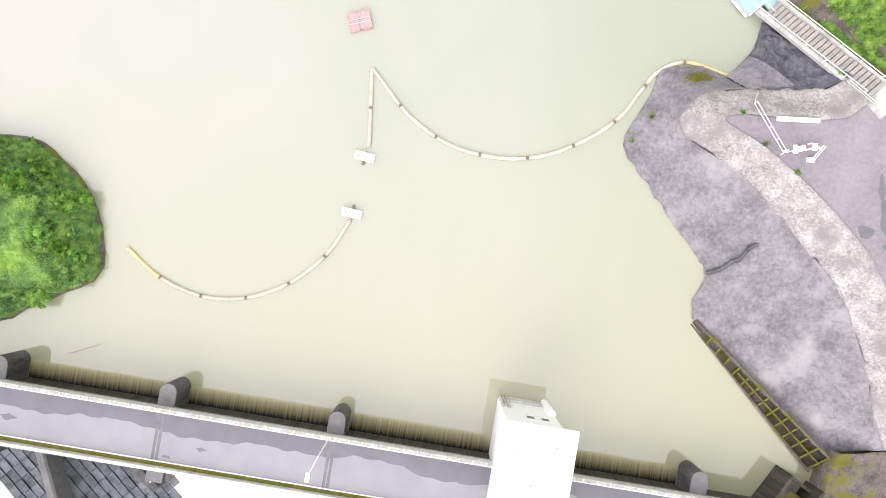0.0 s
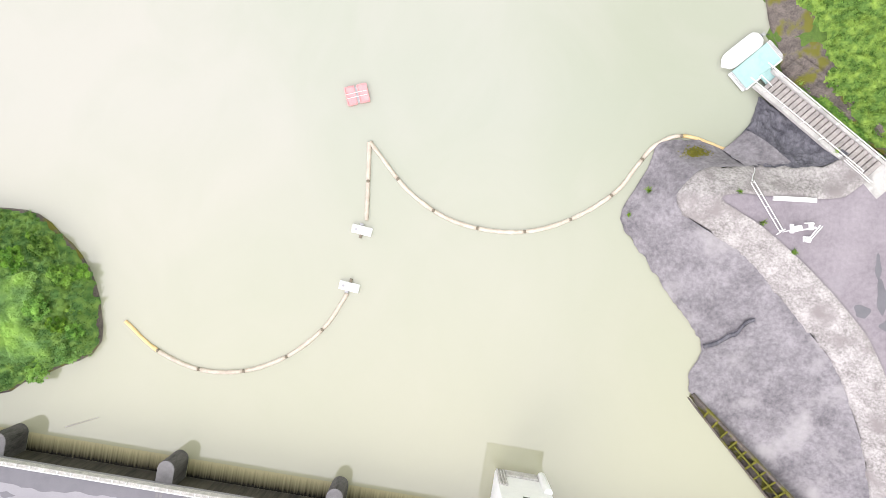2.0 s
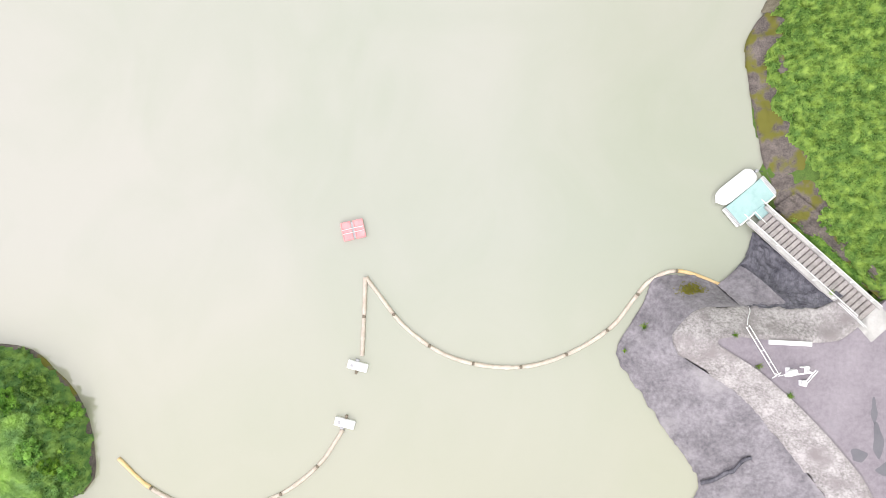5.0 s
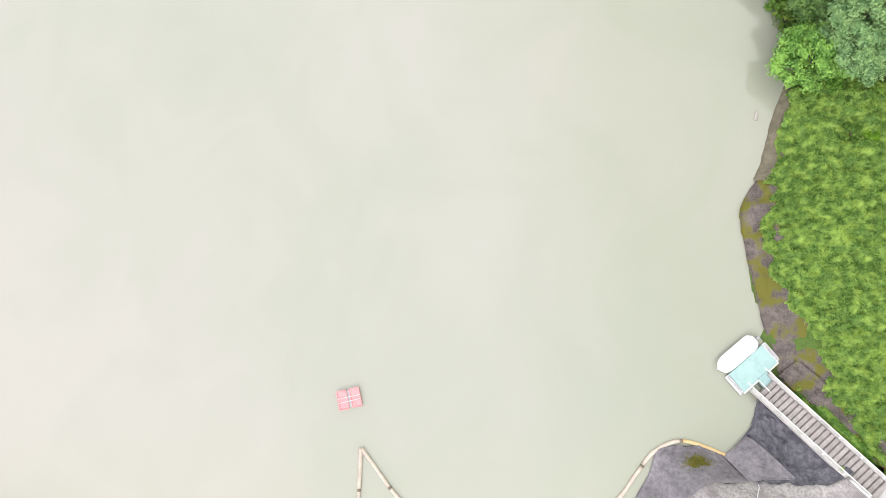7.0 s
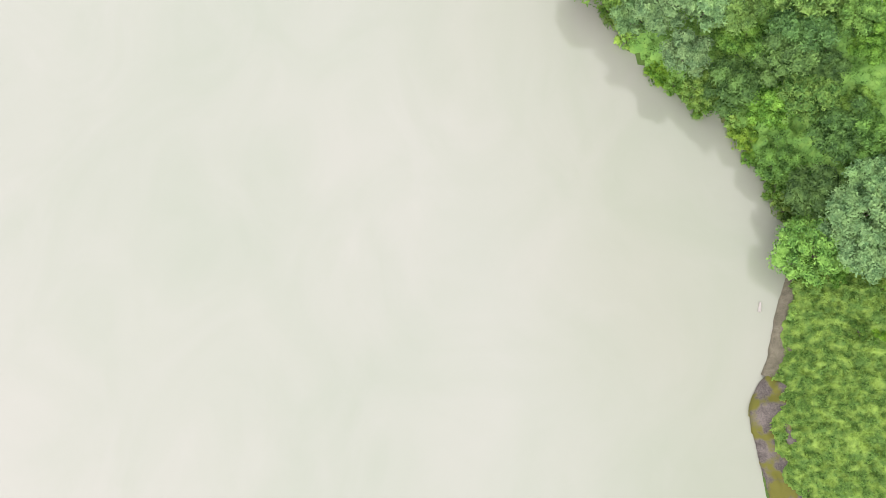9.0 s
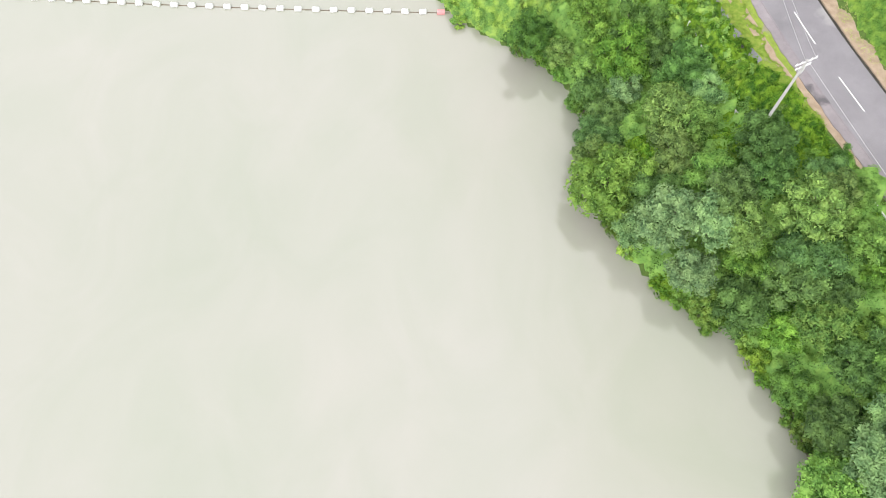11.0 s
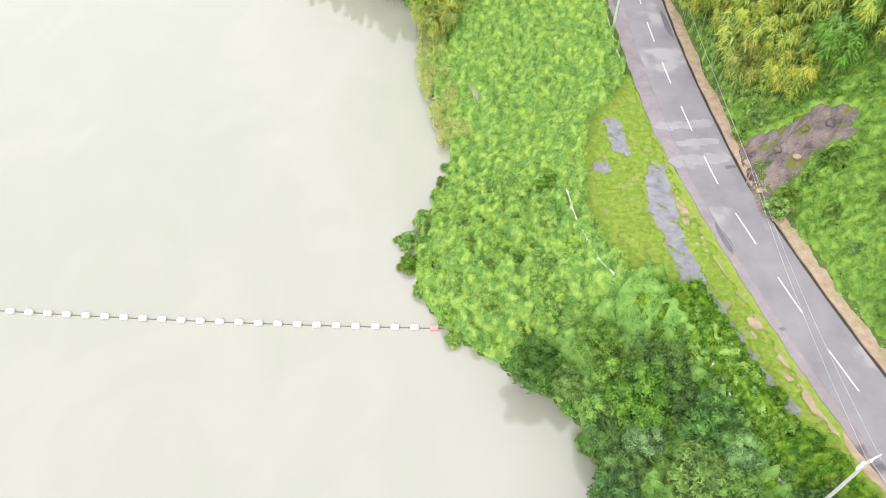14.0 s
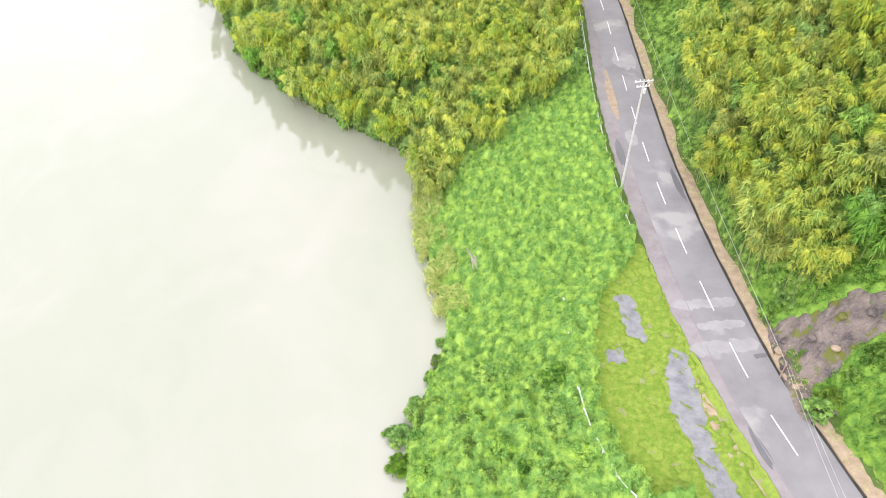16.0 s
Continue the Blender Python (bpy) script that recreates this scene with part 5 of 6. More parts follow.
def wire(a, b, sag, r=0.014, label="thin overhead cable between poles"):
    a, b = Vector(a), Vector(b)
    pts = [a.lerp(b, u) - Vector((0, 0, sag * 4 * u * (1 - u))) for u in np.linspace(0, 1, 24)]
    tagged(new("overhead_cable", tube_mesh("overhead_cable", pts, r, M_RAILW, 5)), label, "cable", "overhead cables")


P1, P2, P3 = (35.55, 94.6, 22.4), (28.0, 168.2, 28.6), (39.0, 260, 40)
for dx in (-0.2, 0.9):
    wire((P1[0] + dx, P1[1], P1[2]), (40.3 + dx * 0.3, 136, 12.6), 1.0)
wire((40.3, 136, 12.6), (39.2, 190, 13.2), 0.4, 0.02, "pale cable strung along the foot of the hill")
wire((39.2, 190, 13.2), (40.5, 250, 14), 0.4, 0.02, "pale cable strung along the foot of the hill")
wire((P1[0], P1[1], P1[2]), (58, 40, 22), 1.2)
for x, y in ((40.3, 136), (39.2, 190)):
    st = part("cable_stake", rod_bm((x, y, 9.6), (x, y, 13.2 if y > 150 else 12.6), 0.07), M_STRAW, None)
    tagged(st, "thin weathered stake carrying a cable beside the road", "stake")

# ---- plants ----
rng = np.random.default_rng(7)


def tri_mesh(name, v, tris, quads, material, smooth=False):
    """A mesh from arrays of corners, triangles and four-sided faces."""
    me = bpy.data.meshes.new(name)
    me.vertices.add(len(v))
    me.vertices.foreach_set("co", np.asarray(v, np.float32).ravel())
    me.loops.add(3 * len(tris) + 4 * len(quads))
    me.loops.foreach_set("vertex_index", np.r_[np.asarray(quads, np.int32).ravel(), np.asarray(tris, np.int32).ravel()].astype(np.int32))
    me.polygons.add(len(tris) + len(quads))
    me.polygons.foreach_set("loop_start", np.r_[np.arange(len(quads)) * 4, 4 * len(quads) + np.arange(len(tris)) * 3].astype(np.int32))
    me.polygons.foreach_set("use_smooth", np.r_[np.ones(len(quads), bool), np.full(len(tris), smooth)])
    me.materials.append(material)
    me.update(calc_edges=True)
    return me


def leaf_corners(c, nrm, size, aspect, fold=0.25, axis=None):
    """Three corners for each leaf: centres, facing, size; axis: the way its tip points."""
    c, nrm = np.asarray(c, float), np.asarray(nrm, float)
    n = len(c)
    nrm = nrm / np.maximum(np.linalg.norm(nrm, axis=1)[:, None], 1e-6)
    t = rng.normal(size=(n, 3)) if axis is None else np.asarray(axis, float)
    t = t - (t * nrm).sum(1)[:, None] * nrm
    t /= np.maximum(np.linalg.norm(t, axis=1)[:, None], 1e-6)
    b = np.cross(nrm, t)
    size = np.broadcast_to(np.asarray(size, float), (n,))[:, None]
    return np.stack([c - t * size * 0.8 + b * size * aspect, c - t * size * 0.8 - b * size * aspect, c + t * size - nrm * size * fold], 1).reshape(-1, 3)


def leaf_mesh(name, c, nrm, size, aspect, material, fold=0.25, axis=None, core=None):
    """Many leaves as one mesh, with an inner mass of twigs and leaves where given."""
    v = leaf_corners(c, nrm, size, aspect, fold, axis)
    tris = np.arange(len(v)).reshape(-1, 3)
    if core is not None:
        tris = np.vstack([tris, core[1] + len(v)])
        v = np.vstack([v, core[0]])
    return tri_mesh(name, v, tris, np.zeros((0, 4), np.int32), material)


def sphere_points(n):
    p = rng.normal(size=(n, 3))
    return p / np.linalg.norm(p, axis=1)[:, None]


def make_tree(R, H, lobes, per, leaf, material, label, kind="tree", group="trees on the bank"):
    """A broadleaf tree: tapered trunk, limbs to each lobe of the crown, leaves over the lobes' outer sides."""
    thing = empty(kind, Matrix.Identity(4), label, kind, group)
    bm = bmesh.new()
    add_rod(bm, (0, 0, -1.2), (0.1, 0.05, H - R * 0.9), 0.24, 0.15, 7)
    ball = bmesh.new()
    bmesh.ops.create_icosphere(ball, subdivisions=1, radius=1.0)
    ico = np.array([v.co[:] for v in ball.verts])
    ico_f = np.array([[v.index for v in f.verts] for f in ball.faces])
    ball.free()
    core_v, core_f = [], []
    cs, ns, sz = [], [], []
    for k in range(lobes):
        a = k * 2.39996
        q = math.sqrt((k + 0.5) / lobes)
        hgt = H - R * 0.5 - R * 0.75 * q * q + rng.normal() * 0.2 * R
        lc = np.array([math.cos(a) * q * R * 0.85, math.sin(a) * q * R * 0.85, hgt])
        lr = R * (0.22 + 0.13 * rng.random())
        add_rod(bm, (0.05, 0, H - R * 1.3), tuple(lc - np.array([0, 0, lr * 0.4])), 0.09, 0.03, 5)
        core_f.append(ico_f + 12 * len(core_v))
        core_v.append(lc + ico * lr * (0.72, 0.72, 0.6))
        m = int(per * (lr / (0.29 * R)) ** 2)
        p = sphere_points(m)
        p[:, 2] = np.where(p[:, 2] < -0.35, -p[:, 2], p[:, 2])
        p *= (1, 1, 0.8)
        cs.append(lc + p * lr * (0.8 + 0.3 * rng.random((m, 1))))
        ns.append(p + rng.normal(size=(m, 3)) * 0.5 + (0, 0, 0.25))
        sz.append(leaf * (0.7 + 0.6 * rng.random(m)))
    # a thin dark filling under the lobes
    m = lobes * 7
    a, q = rng.random(m) * 6.283, np.sqrt(rng.random(m)) * R * 0.9
    cs.append(np.stack([np.cos(a) * q, np.sin(a) * q, H - R * 1.0 - 0.5 * q * q / R + rng.normal(size=m) * 0.3], 1))
    ns.append(np.tile((0, 0, 1.0), (m, 1)) + rng.normal(size=(m, 3)) * 0.3)
    sz.append(np.full(m, leaf * 1.5))
    part("trunk", bm, M_BARK, thing)
    ob = new("crown", leaf_mesh("crown", np.vstack(cs), np.vstack(ns), np.concatenate(sz), 0.5, material, core=(np.vstack(core_v), np.vstack(core_f))))
    ob.parent = thing
    return thing


def make_bamboo(R, H, plumes, per, material, label):
    """A bamboo clump: culms that arch over at the top, with narrow leaves hanging in plumes."""
    thing = empty("bamboo_clump", Matrix.Identity(4), label, "bamboo", "bamboo grove")
    cs, ns, sz, ts = [], [], [], []
    for k in range(plumes):
        a = rng.random() * 6.283
        q = math.sqrt((k + 0.4) / plumes) * R
        b = np.array([math.cos(k * 2.4) * q, math.sin(k * 2.4) * q, 0])
        h = H * (0.8 + 0.3 * rng.random())
        lean = np.array([math.cos(a), math.sin(a), 0]) * h * (0.18 + 0.12 * rng.random())
        pt = lambda u: b + lean[None] * (u ** 2.6)[:, None] + np.stack([0 * u, 0 * u, h * (u - 0.16 * u ** 5)], 1)
        g = pt(np.array([0.0, 0.35, 0.65, 0.9]))
        g[0, 2] -= 0.6
        culm = new("culm", tube_mesh("culm", [tuple(v) for v in g], 0.045, M_CULM, 5))
        culm.parent = thing
        u = 0.42 + 0.6 * rng.random(per) ** 0.75
        p = pt(u)
        spread = (0.5 + 0.75 * np.sin(np.clip((u - 0.38) / 0.62, 0, 1) * math.pi)) * R * 0.32
        d = rng.normal(size=(per, 3)) * (1, 1, 0.5)
        d /= np.linalg.norm(d, axis=1)[:, None]
        cs.append(p + d * spread[:, None] * (0.4 + 0.7 * rng.random((per, 1))))
        ns.append(d * 0.6 + (0, 0, 0.8) + rng.normal(size=(per, 3)) * 0.3)
        ts.append(d + lean[None] * 0.25 + (0, 0, -0.55))
        sz.append(0.24 + 0.22 * rng.random(per))
    ob = new("foliage", leaf_mesh("foliage", np.vstack(cs), np.vstack(ns), np.concatenate(sz), 0.26, material, 0.3, np.vstack(ts)))
    ob.parent = thing
    return thing


def chance(i, j, k):
    """A number from 0 to 1 for each cell of a grid."""
    u = np.sin(i * 127.1 + j * 311.7 + k * 74.7) * 43758.5453
    return u - np.floor(u)


def clumps(x, y, gap, seed):
    """Height, 0 to 1, of rounded plants that stand shoulder to shoulder."""
    gi, gj, best = np.floor(x / gap), np.floor(y / gap), np.zeros(np.shape(x))
    for di in (-1, 0, 1):
        for dj in (-1, 0, 1):
            i, j = gi + di, gj + dj
            cx, cy = (i + 0.15 + 0.7 * chance(i, j, seed)) * gap, (j + 0.15 + 0.7 * chance(i, j, seed + 1)) * gap
            r = gap * (0.48 + 0.3 * chance(i, j, seed + 2))
            best = np.maximum(best, (0.45 + 0.55 * chance(i, j, seed + 3)) * np.maximum(0, 1 - ((x - cx) ** 2 + (y - cy) ** 2) / (r * r)) ** 0.6)
    return best


def cover(name, box, keep, material, label, gap=1.4, height=0.9, base=0.15, density=60, leaf=0.15, aspect=0.3, wild=0.5, rise=0.3, step=0.45, mantle=True, tuft=0.35, category="undergrowth"):
    """Low plants over the ground: a lumpy mass of greenery with leaves all over it."""
    xs, ys = np.arange(box[0], box[2] + step, step), np.arange(box[1], box[3] + step, step)
    gx, gy = np.meshgrid(xs, ys)
    gx, gy = gx + rng.uniform(-0.35, 0.35, gx.shape) * step, gy + rng.uniform(-0.35, 0.35, gx.shape) * step
    ok = keep(gx.ravel(), gy.ravel()).reshape(gx.shape)
    low = land(gx.ravel(), gy.ravel()).reshape(gx.shape)
    seed = len(name) * 3.7
    top = low + base + height * (0.75 * clumps(gx, gy, gap, seed) + 0.35 * clumps(gx, gy, gap * 0.45, seed + 9))
    nx = len(xs)
    a = (np.arange(len(ys) - 1)[:, None] * nx + np.arange(nx - 1)[None])
    some = ok[:-1, :-1] | ok[1:, :-1] | ok[:-1, 1:] | ok[1:, 1:]
    a = a[some]
    quads = np.stack([a, a + 1, a + nx + 1, a + nx], 1) if mantle else np.zeros((0, 4), int)
    used, back = np.unique(quads, return_inverse=True)
    v0 = np.stack([gx, gy, np.where(ok, top, low - 0.4)], 2).reshape(-1, 3)[used]
    quads = back.reshape(-1, 4)
    sy, sx = np.gradient(top, step)
    n = int(density * step * step * some.size)
    fx, fy = rng.random(n) * (some.shape[1] - 0.01), rng.random(n) * (some.shape[0] - 0.01)
    i, j = fx.astype(int), fy.astype(int)
    u, w = fx - i, fy - j

    def at(field):
        return field[j, i] * (1 - u) * (1 - w) + field[j, i + 1] * u * (1 - w) + field[j + 1, i] * (1 - u) * w + field[j + 1, i + 1] * u * w
    good = at(ok.astype(float)) > 0.3 + 0.5 * rng.random(n)
    lx, ly = xs[0] + fx * step, ys[0] + fy * step
    c = np.stack([lx, ly, at(top) + tuft * clumps(lx, ly, 0.8 * gap ** 0.5, seed + 20) * rng.random(n) ** 0.6 - 0.03], 1)[good]
    nrm = np.stack([-at(sx), -at(sy), np.ones(n)], 1)[good]
    nrm = nrm / np.linalg.norm(nrm, axis=1)[:, None] + rng.normal(size=nrm.shape) * wild
    v = leaf_corners(c, nrm, leaf * rng.uniform(0.6, 1.4, len(c)), aspect, 0.25, rng.normal(size=c.shape) + (0, 0, rise))
    me = tri_mesh(name, np.vstack([v0, v]), len(v0) + np.arange(len(v)).reshape(-1, 3), quads, material)
    return tagged(new(name, me), label, category, kind="stuff")


def scatter(n, box, keep):
    """Random places in a box for which keep(x, y) holds."""
    x = box[0] + (box[2] - box[0]) * rng.random(n)
    y = box[1] + (box[3] - box[1]) * rng.random(n)
    k = keep(x, y)
    return x[k], y[k]


def spaced(box, gap, keep, tries=9):
    """Places on a jittered grid."""
    gx, gy = np.meshgrid(np.arange(box[0], box[2], gap), np.arange(box[1], box[3], gap))
    gx = gx + (np.arange(gx.shape[0]) % 2)[:, None] * gap * 0.5
    x = (gx + rng.uniform(-0.32, 0.32, gx.shape) * gap).ravel()
    y = (gy + rng.uniform(-0.32, 0.32, gy.shape) * gap).ravel()
    k = keep(x, y)
    return x[k], y[k]


def shore_d(x, y):
    d, s, _ = line_distance(x, y, SHORES)
    return d * s


def road_d(x, y):
    d, s, _ = line_distance(x, y, ROADS)
    return d * s


def plant(makers, xs, ys, lo, hi, weights=None, tall=None):
    """Sets copies of the plants at the places, each turned and scaled by chance."""
    zs = land(xs, ys)
    for x, y, z in zip(xs, ys, zs):
        k = rng.choice(len(makers), p=weights)
        s = lo + (hi - lo) * rng.random()
        ob = copy_thing(makers[k], pose(x, y, z - 0.15, rng.normal() * 3, rng.normal() * 3, rng.random() * 360))
        ob.scale = (s, s, s * (tall if tall else 1) * (0.9 + 0.2 * rng.random()))


def retire(things):
    for thing in things:
        for ob in (*thing.children_recursive, thing):
            bpy.data.objects.remove(ob)


def merge(things, xs, ys, lo, hi, name, label, category):
    """The far plants of a kind, as one mesh."""
    zs = land(xs, ys)
    vs, src = [], []
    for t in things:
        me = [o for o in t.children if len(o.data.polygons) > 300][-1].data
        v = np.empty(len(me.vertices) * 3, np.float32)
        me.vertices.foreach_get("co", v)
        src.append((v.reshape(-1, 3), me.materials[0]))
    for x, y, z in zip(xs, ys, zs):
        v, _ = src[rng.integers(len(src))]
        a, s = rng.random() * 6.283, lo + (hi - lo) * rng.random()
        vs.append(np.stack([v[:, 0] * math.cos(a) - v[:, 1] * math.sin(a), v[:, 0] * math.sin(a) + v[:, 1] * math.cos(a), v[:, 2]], 1) * s + (x, y, z - 0.15))
    v = np.vstack(vs)
    me = tri_mesh(name, v, np.arange(len(v)).reshape(-1, 3), np.zeros((0, 4), np.int32), src[0][1])
    tagged(new(name, me), label, category, kind="stuff")


trees = [make_tree(2.9, 6.6, 28, 135, 0.175, L_DEEP, "dense dark green broadleaf tree on the bank"),
         make_tree(2.5, 6.2, 24, 135, 0.175, L_MID, "mid-green broadleaf tree on the bank"),
         make_tree(2.7, 7.2, 24, 130, 0.175, L_PALE, "pale grey-green leafy tree on the bank"),
         make_tree(3.3, 7.0, 32, 140, 0.175, L_MID, "broad rounded green tree on the bank"),
         make_tree(2.6, 6.4, 24, 135, 0.175, L_KUDZU, "bright yellow-green leafy tree on the bank")]
point = lambda x, y: y > 113 + 0.45 * (x - 6)
# trees that stand out among the rest: place, kind, size
MARKED = [(20.6, 91.4, 3, 1.35), (26.1, 86.4, 2, 1.35), (24.9, 110.0, 0, 1.25), (27.6, 106.8, 0, 0.85), (23.4, 104.3, 2, 0.8), (26.8, 98.9, 1, 1.25), (24.6, 94.5, 4, 0.9), (20.0, 115.0, 1, 1.0), (20.5, 98.5, 0, 1.05), (33, 84.5, 1, 1.2), (30.5, 91, 3, 0.95), (42.5, 60.5, 2, 1.25), (46.5, 62.0, 2, 1.2)]
apart = lambda x, y: np.min([np.hypot(x - a, y - b) - 1.9 * c - 0.2 for a, b, _, c in MARKED], axis=0) > 0
forest = lambda x, y: (shore_d(x, y) > -1.0) & (road_d(x, y) < -9.5 - 5.0 * np.clip((y - 90) / 6, 0, 1) - 1.0 * np.clip((y - 106) / 4, 0, 1)) & ~point(x, y) & (y > 57 - 0.3 * (x - 38)) & (road_d(x, y) > -60) & (y < 114) & apart(x, y)
fx, fy = spaced((13, 50, 62, 128), 3.9, forest)
plant(trees, fx, fy, 0.8, 1.2, [0.34, 0.27, 0.13, 0.17, 0.09])
for x, y, k, size in MARKED:
    plant(trees, np.array([x]), np.array([y]), size, size, np.eye(5)[k])
ex, ey = spaced((40, 84, 60, 92), 3.4, lambda x, y: (road_d(x, y) < -6.5) & (road_d(x, y) > -10))
plant(trees, ex, ey, 0.45, 0.65, [0.2, 0.3, 0.1, 0.2, 0.2])
retire(trees)

BUSH = ("bush", "bushes on the bank")
small = [make_tree(1.5, 2.8, 15, 90, 0.14, L_WEED, "bright green leafy bush on the bank", *BUSH), make_tree(1.3, 2.4, 14, 85, 0.14, L_MID, "mid-green leafy bush on the bank", *BUSH),
         make_tree(1.6, 2.6, 15, 90, 0.14, L_KUDZU, "bush smothered in yellow-green creeper", *BUSH)]
kx, ky = spaced((-5, 108, 30, 162), 3.6, lambda x, y: (shore_d(x, y) > -1.4) & (road_d(x, y) < -20.0) & point(x, y) & (y < 140) & (x < 19.0 - np.maximum(0, y - 150) * 0.6))
plant(small, kx, ky, 0.7, 1.2, [0.66, 0.08, 0.26])
plant(small, np.array([-3.9, -2.4]), np.array([134.9, 134.4]), 1.0, 1.25, [0, 1, 0])
gx_, gy_ = spaced((46, 88, 66, 140), 3.6, lambda x, y: (road_d(x, y) > 8.0) & (road_d(x, y) < 18) & ~((x < 53) & (y > 130.5)))
plant(small, gx_, gy_, 0.6, 1.2, [0.3, 0.4, 0.3])
ix, iy = spaced((-52, -8, -34, 13), 2.5, lambda x, y: inside(x, y, ISLES) & (line_distance(x, y, ISLES)[0] > 0.5) & ((x > -39.5) | (y > 5) | (y < -4)))
plant(small, ix, iy, 0.6, 1.15, [0.05, 0.6, 0.35])
qx_, qy_ = spaced((24, 84, 46, 116), 2.7, lambda x, y: (road_d(x, y) < -8.8) & (road_d(x, y) > -15) & ~point(x, y))
plant(small, qx_, qy_, 0.7, 1.15, [0.1, 0.5, 0.4])
plant(small, np.array([34.6, 35.2, 36.2, 34.4, 35.4]), np.array([93.4, 95.6, 94.3, 95.2, 92.8]), 1.2, 1.35, [0.1, 0.5, 0.4])
hx, hy = spaced((36, 47, 60, 64), 2.6, lambda x, y: (shore_d(x, y) > 0.8) & (y > 50 - 0.3 * (x - 40)) & (y < 57 - 0.3 * (x - 38)))
plant(small, hx, hy, 0.5, 0.8, [0.1, 0.3, 0.6])
nx_, ny_ = spaced((-4, 136, 8, 150), 2.2, lambda x, y: (shore_d(x, y) > -0.9) & (shore_d(x, y) < 1.2))
plant(small, nx_, ny_, 0.5, 0.85, [0.4, 0.4, 0.2])
wx_, wy_ = spaced((10, 60, 44, 124), 2.1, lambda x, y: (shore_d(x, y) > -1.0) & (shore_d(x, y) < 0.9) & ~point(x, y) & (y > 55.5))
plant(small, wx_, wy_, 0.75, 1.25, [0.05, 0.65, 0.3])
rx_, ry_ = np.array([42.6, 44.4, 46.6, 48.9, 43.6, 46.5, 50.3, 53.4, 54.2, 41.8]), np.array([131.2, 132.6, 133.8, 134.8, 145.2, 145.0, 144.2, 141.8, 138.2, 144.8])
plant(small, rx_, ry_, 0.9, 1.25, [0.0, 0.6, 0.4])
mx_, my_ = spaced((-50, 174, 4, 246), 2.5, lambda x, y: (shore_d(x, y) > -1.0) & (shore_d(x, y) < 1.2) & (y > 177))
plant(small, mx_, my_, 0.8, 1.3, [0, 1, 0])
retire(small)

bam = [make_bamboo(2.7, 8.5, 12, 240, L_BAMBOO, "yellow-green bamboo clump with arching plumes"),
       make_bamboo(2.5, 7.5, 11, 240, L_BAMBOO, "dense feathery bamboo clump on the slope"),
       make_bamboo(2.4, 6.5, 10, 230, L_MID, "darker green bamboo clump on the slope")]
b1 = lambda x, y: (shore_d(x, y) > -1.0) & (road_d(x, y) < -9.0) & (y > 178 + 0.85 * np.maximum(x - 2, -3)) & (road_d(x, y) > -110)
b2 = lambda x, y: (road_d(x, y) > 7.2 - 0.8 * (y > 150)) & ~((x < 54.5) & (y < 146))

b1x, b1y = spaced((-50, 174, 30, 225), 4.1, lambda x, y: b1(x, y) & (x > -44))
plant(bam, b1x, b1y, 0.9, 1.25, [0.5, 0.35, 0.15])
b2x, b2y = spaced((38, 132, 66, 196), 3.8, lambda x, y: b2(x, y) & (road_d(x, y) < 27))
plant(bam, b2x, b2y, 0.9, 1.25, [0.5, 0.3, 0.2])
f1x, f1y = spaced((-70, 200, 30, 275), 7.4, lambda x, y: b1(x, y) & ((y >= 225) | (x <= -44)))
f2x, f2y = spaced((38, 140, 84, 262), 7.4, lambda x, y: b2(x, y) & (road_d(x, y) < 42) & ((road_d(x, y) >= 27) | (y >= 196)))
merge(bam, np.r_[f1x, f2x], np.r_[f1y, f2y], 1.1, 1.55, "bamboo_thicket", "far yellow-green bamboo thicket on the hillside", "bamboo")
retire(bam)

# undergrowth
cover("undergrowth", (10, 56, 66, 128), lambda x, y: (shore_d(x, y) > 0.0) & (road_d(x, y) < -4.9) & ~point(x, y) & ~((y > 90) & (road_d(x, y) > -12.5)) & (y > 56 - 0.3 * (x - 38)), L_MID, "dense green undergrowth on the wooded bank", gap=2.0, height=3.2, density=45, leaf=0.17, step=0.6, tuft=0.5, wild=0.8)
flat_w = lay_by_width
weedy = lambda x, y: (shore_d(x, y) > -0.3) & (road_d(x, y) < -flat_w(y) + 0.7 * wave(x, y, 1.3)) & (point(x, y) | (road_d(x, y) > -12)) & (y > 100) & (y < 182 + 0.85 * np.maximum(x - 2, -3))
cover("weed_cover", (-5, 100, 34, 206), weedy, L_WEED, "lush bright green weeds covering the bank", gap=1.45, height=2.2, base=0.1, density=105, leaf=0.19, aspect=0.24, wild=0.8, rise=0.9, step=0.3, tuft=0.6)
stair_off = lambda x, y: (x - 33.75) * 0.76 + (y - 24.5) * 0.65
slope = lambda x, y: (shore_d(x, y) > np.where(y > 45.5, 0.2, 0.9 + 2.6 * np.exp(-((y - 28) / 4.5) ** 2)) + 0.6 * wave(x, y, 1.1)) & (road_d(x, y) < -4.5) & (stair_off(x, y) > 3.4 - 1.2 * np.clip((x - 40) / 2, 0, 1)) & (y > 13) & (y < 58 - 0.3 * (x - 38)) & (x > 34)
cover("creeper_cover", (34, 12, 66, 64), slope, L_KUDZU, "bright green creeper covering the slope above the landing", gap=1.1, height=1.3, density=115, leaf=0.15, aspect=0.42, wild=0.8, step=0.3, tuft=0.3)
cover("stair_side_grass", (34, 12, 46, 26), lambda x, y: (stair_off(x, y) > 1.55) & (stair_off(x, y) < 2.5) & (x > 36.5) & (x < 42), L_KUDZU, "strip of grass beside the stair", gap=0.6, height=0.4, base=0.35, density=110, leaf=0.1, step=0.3)
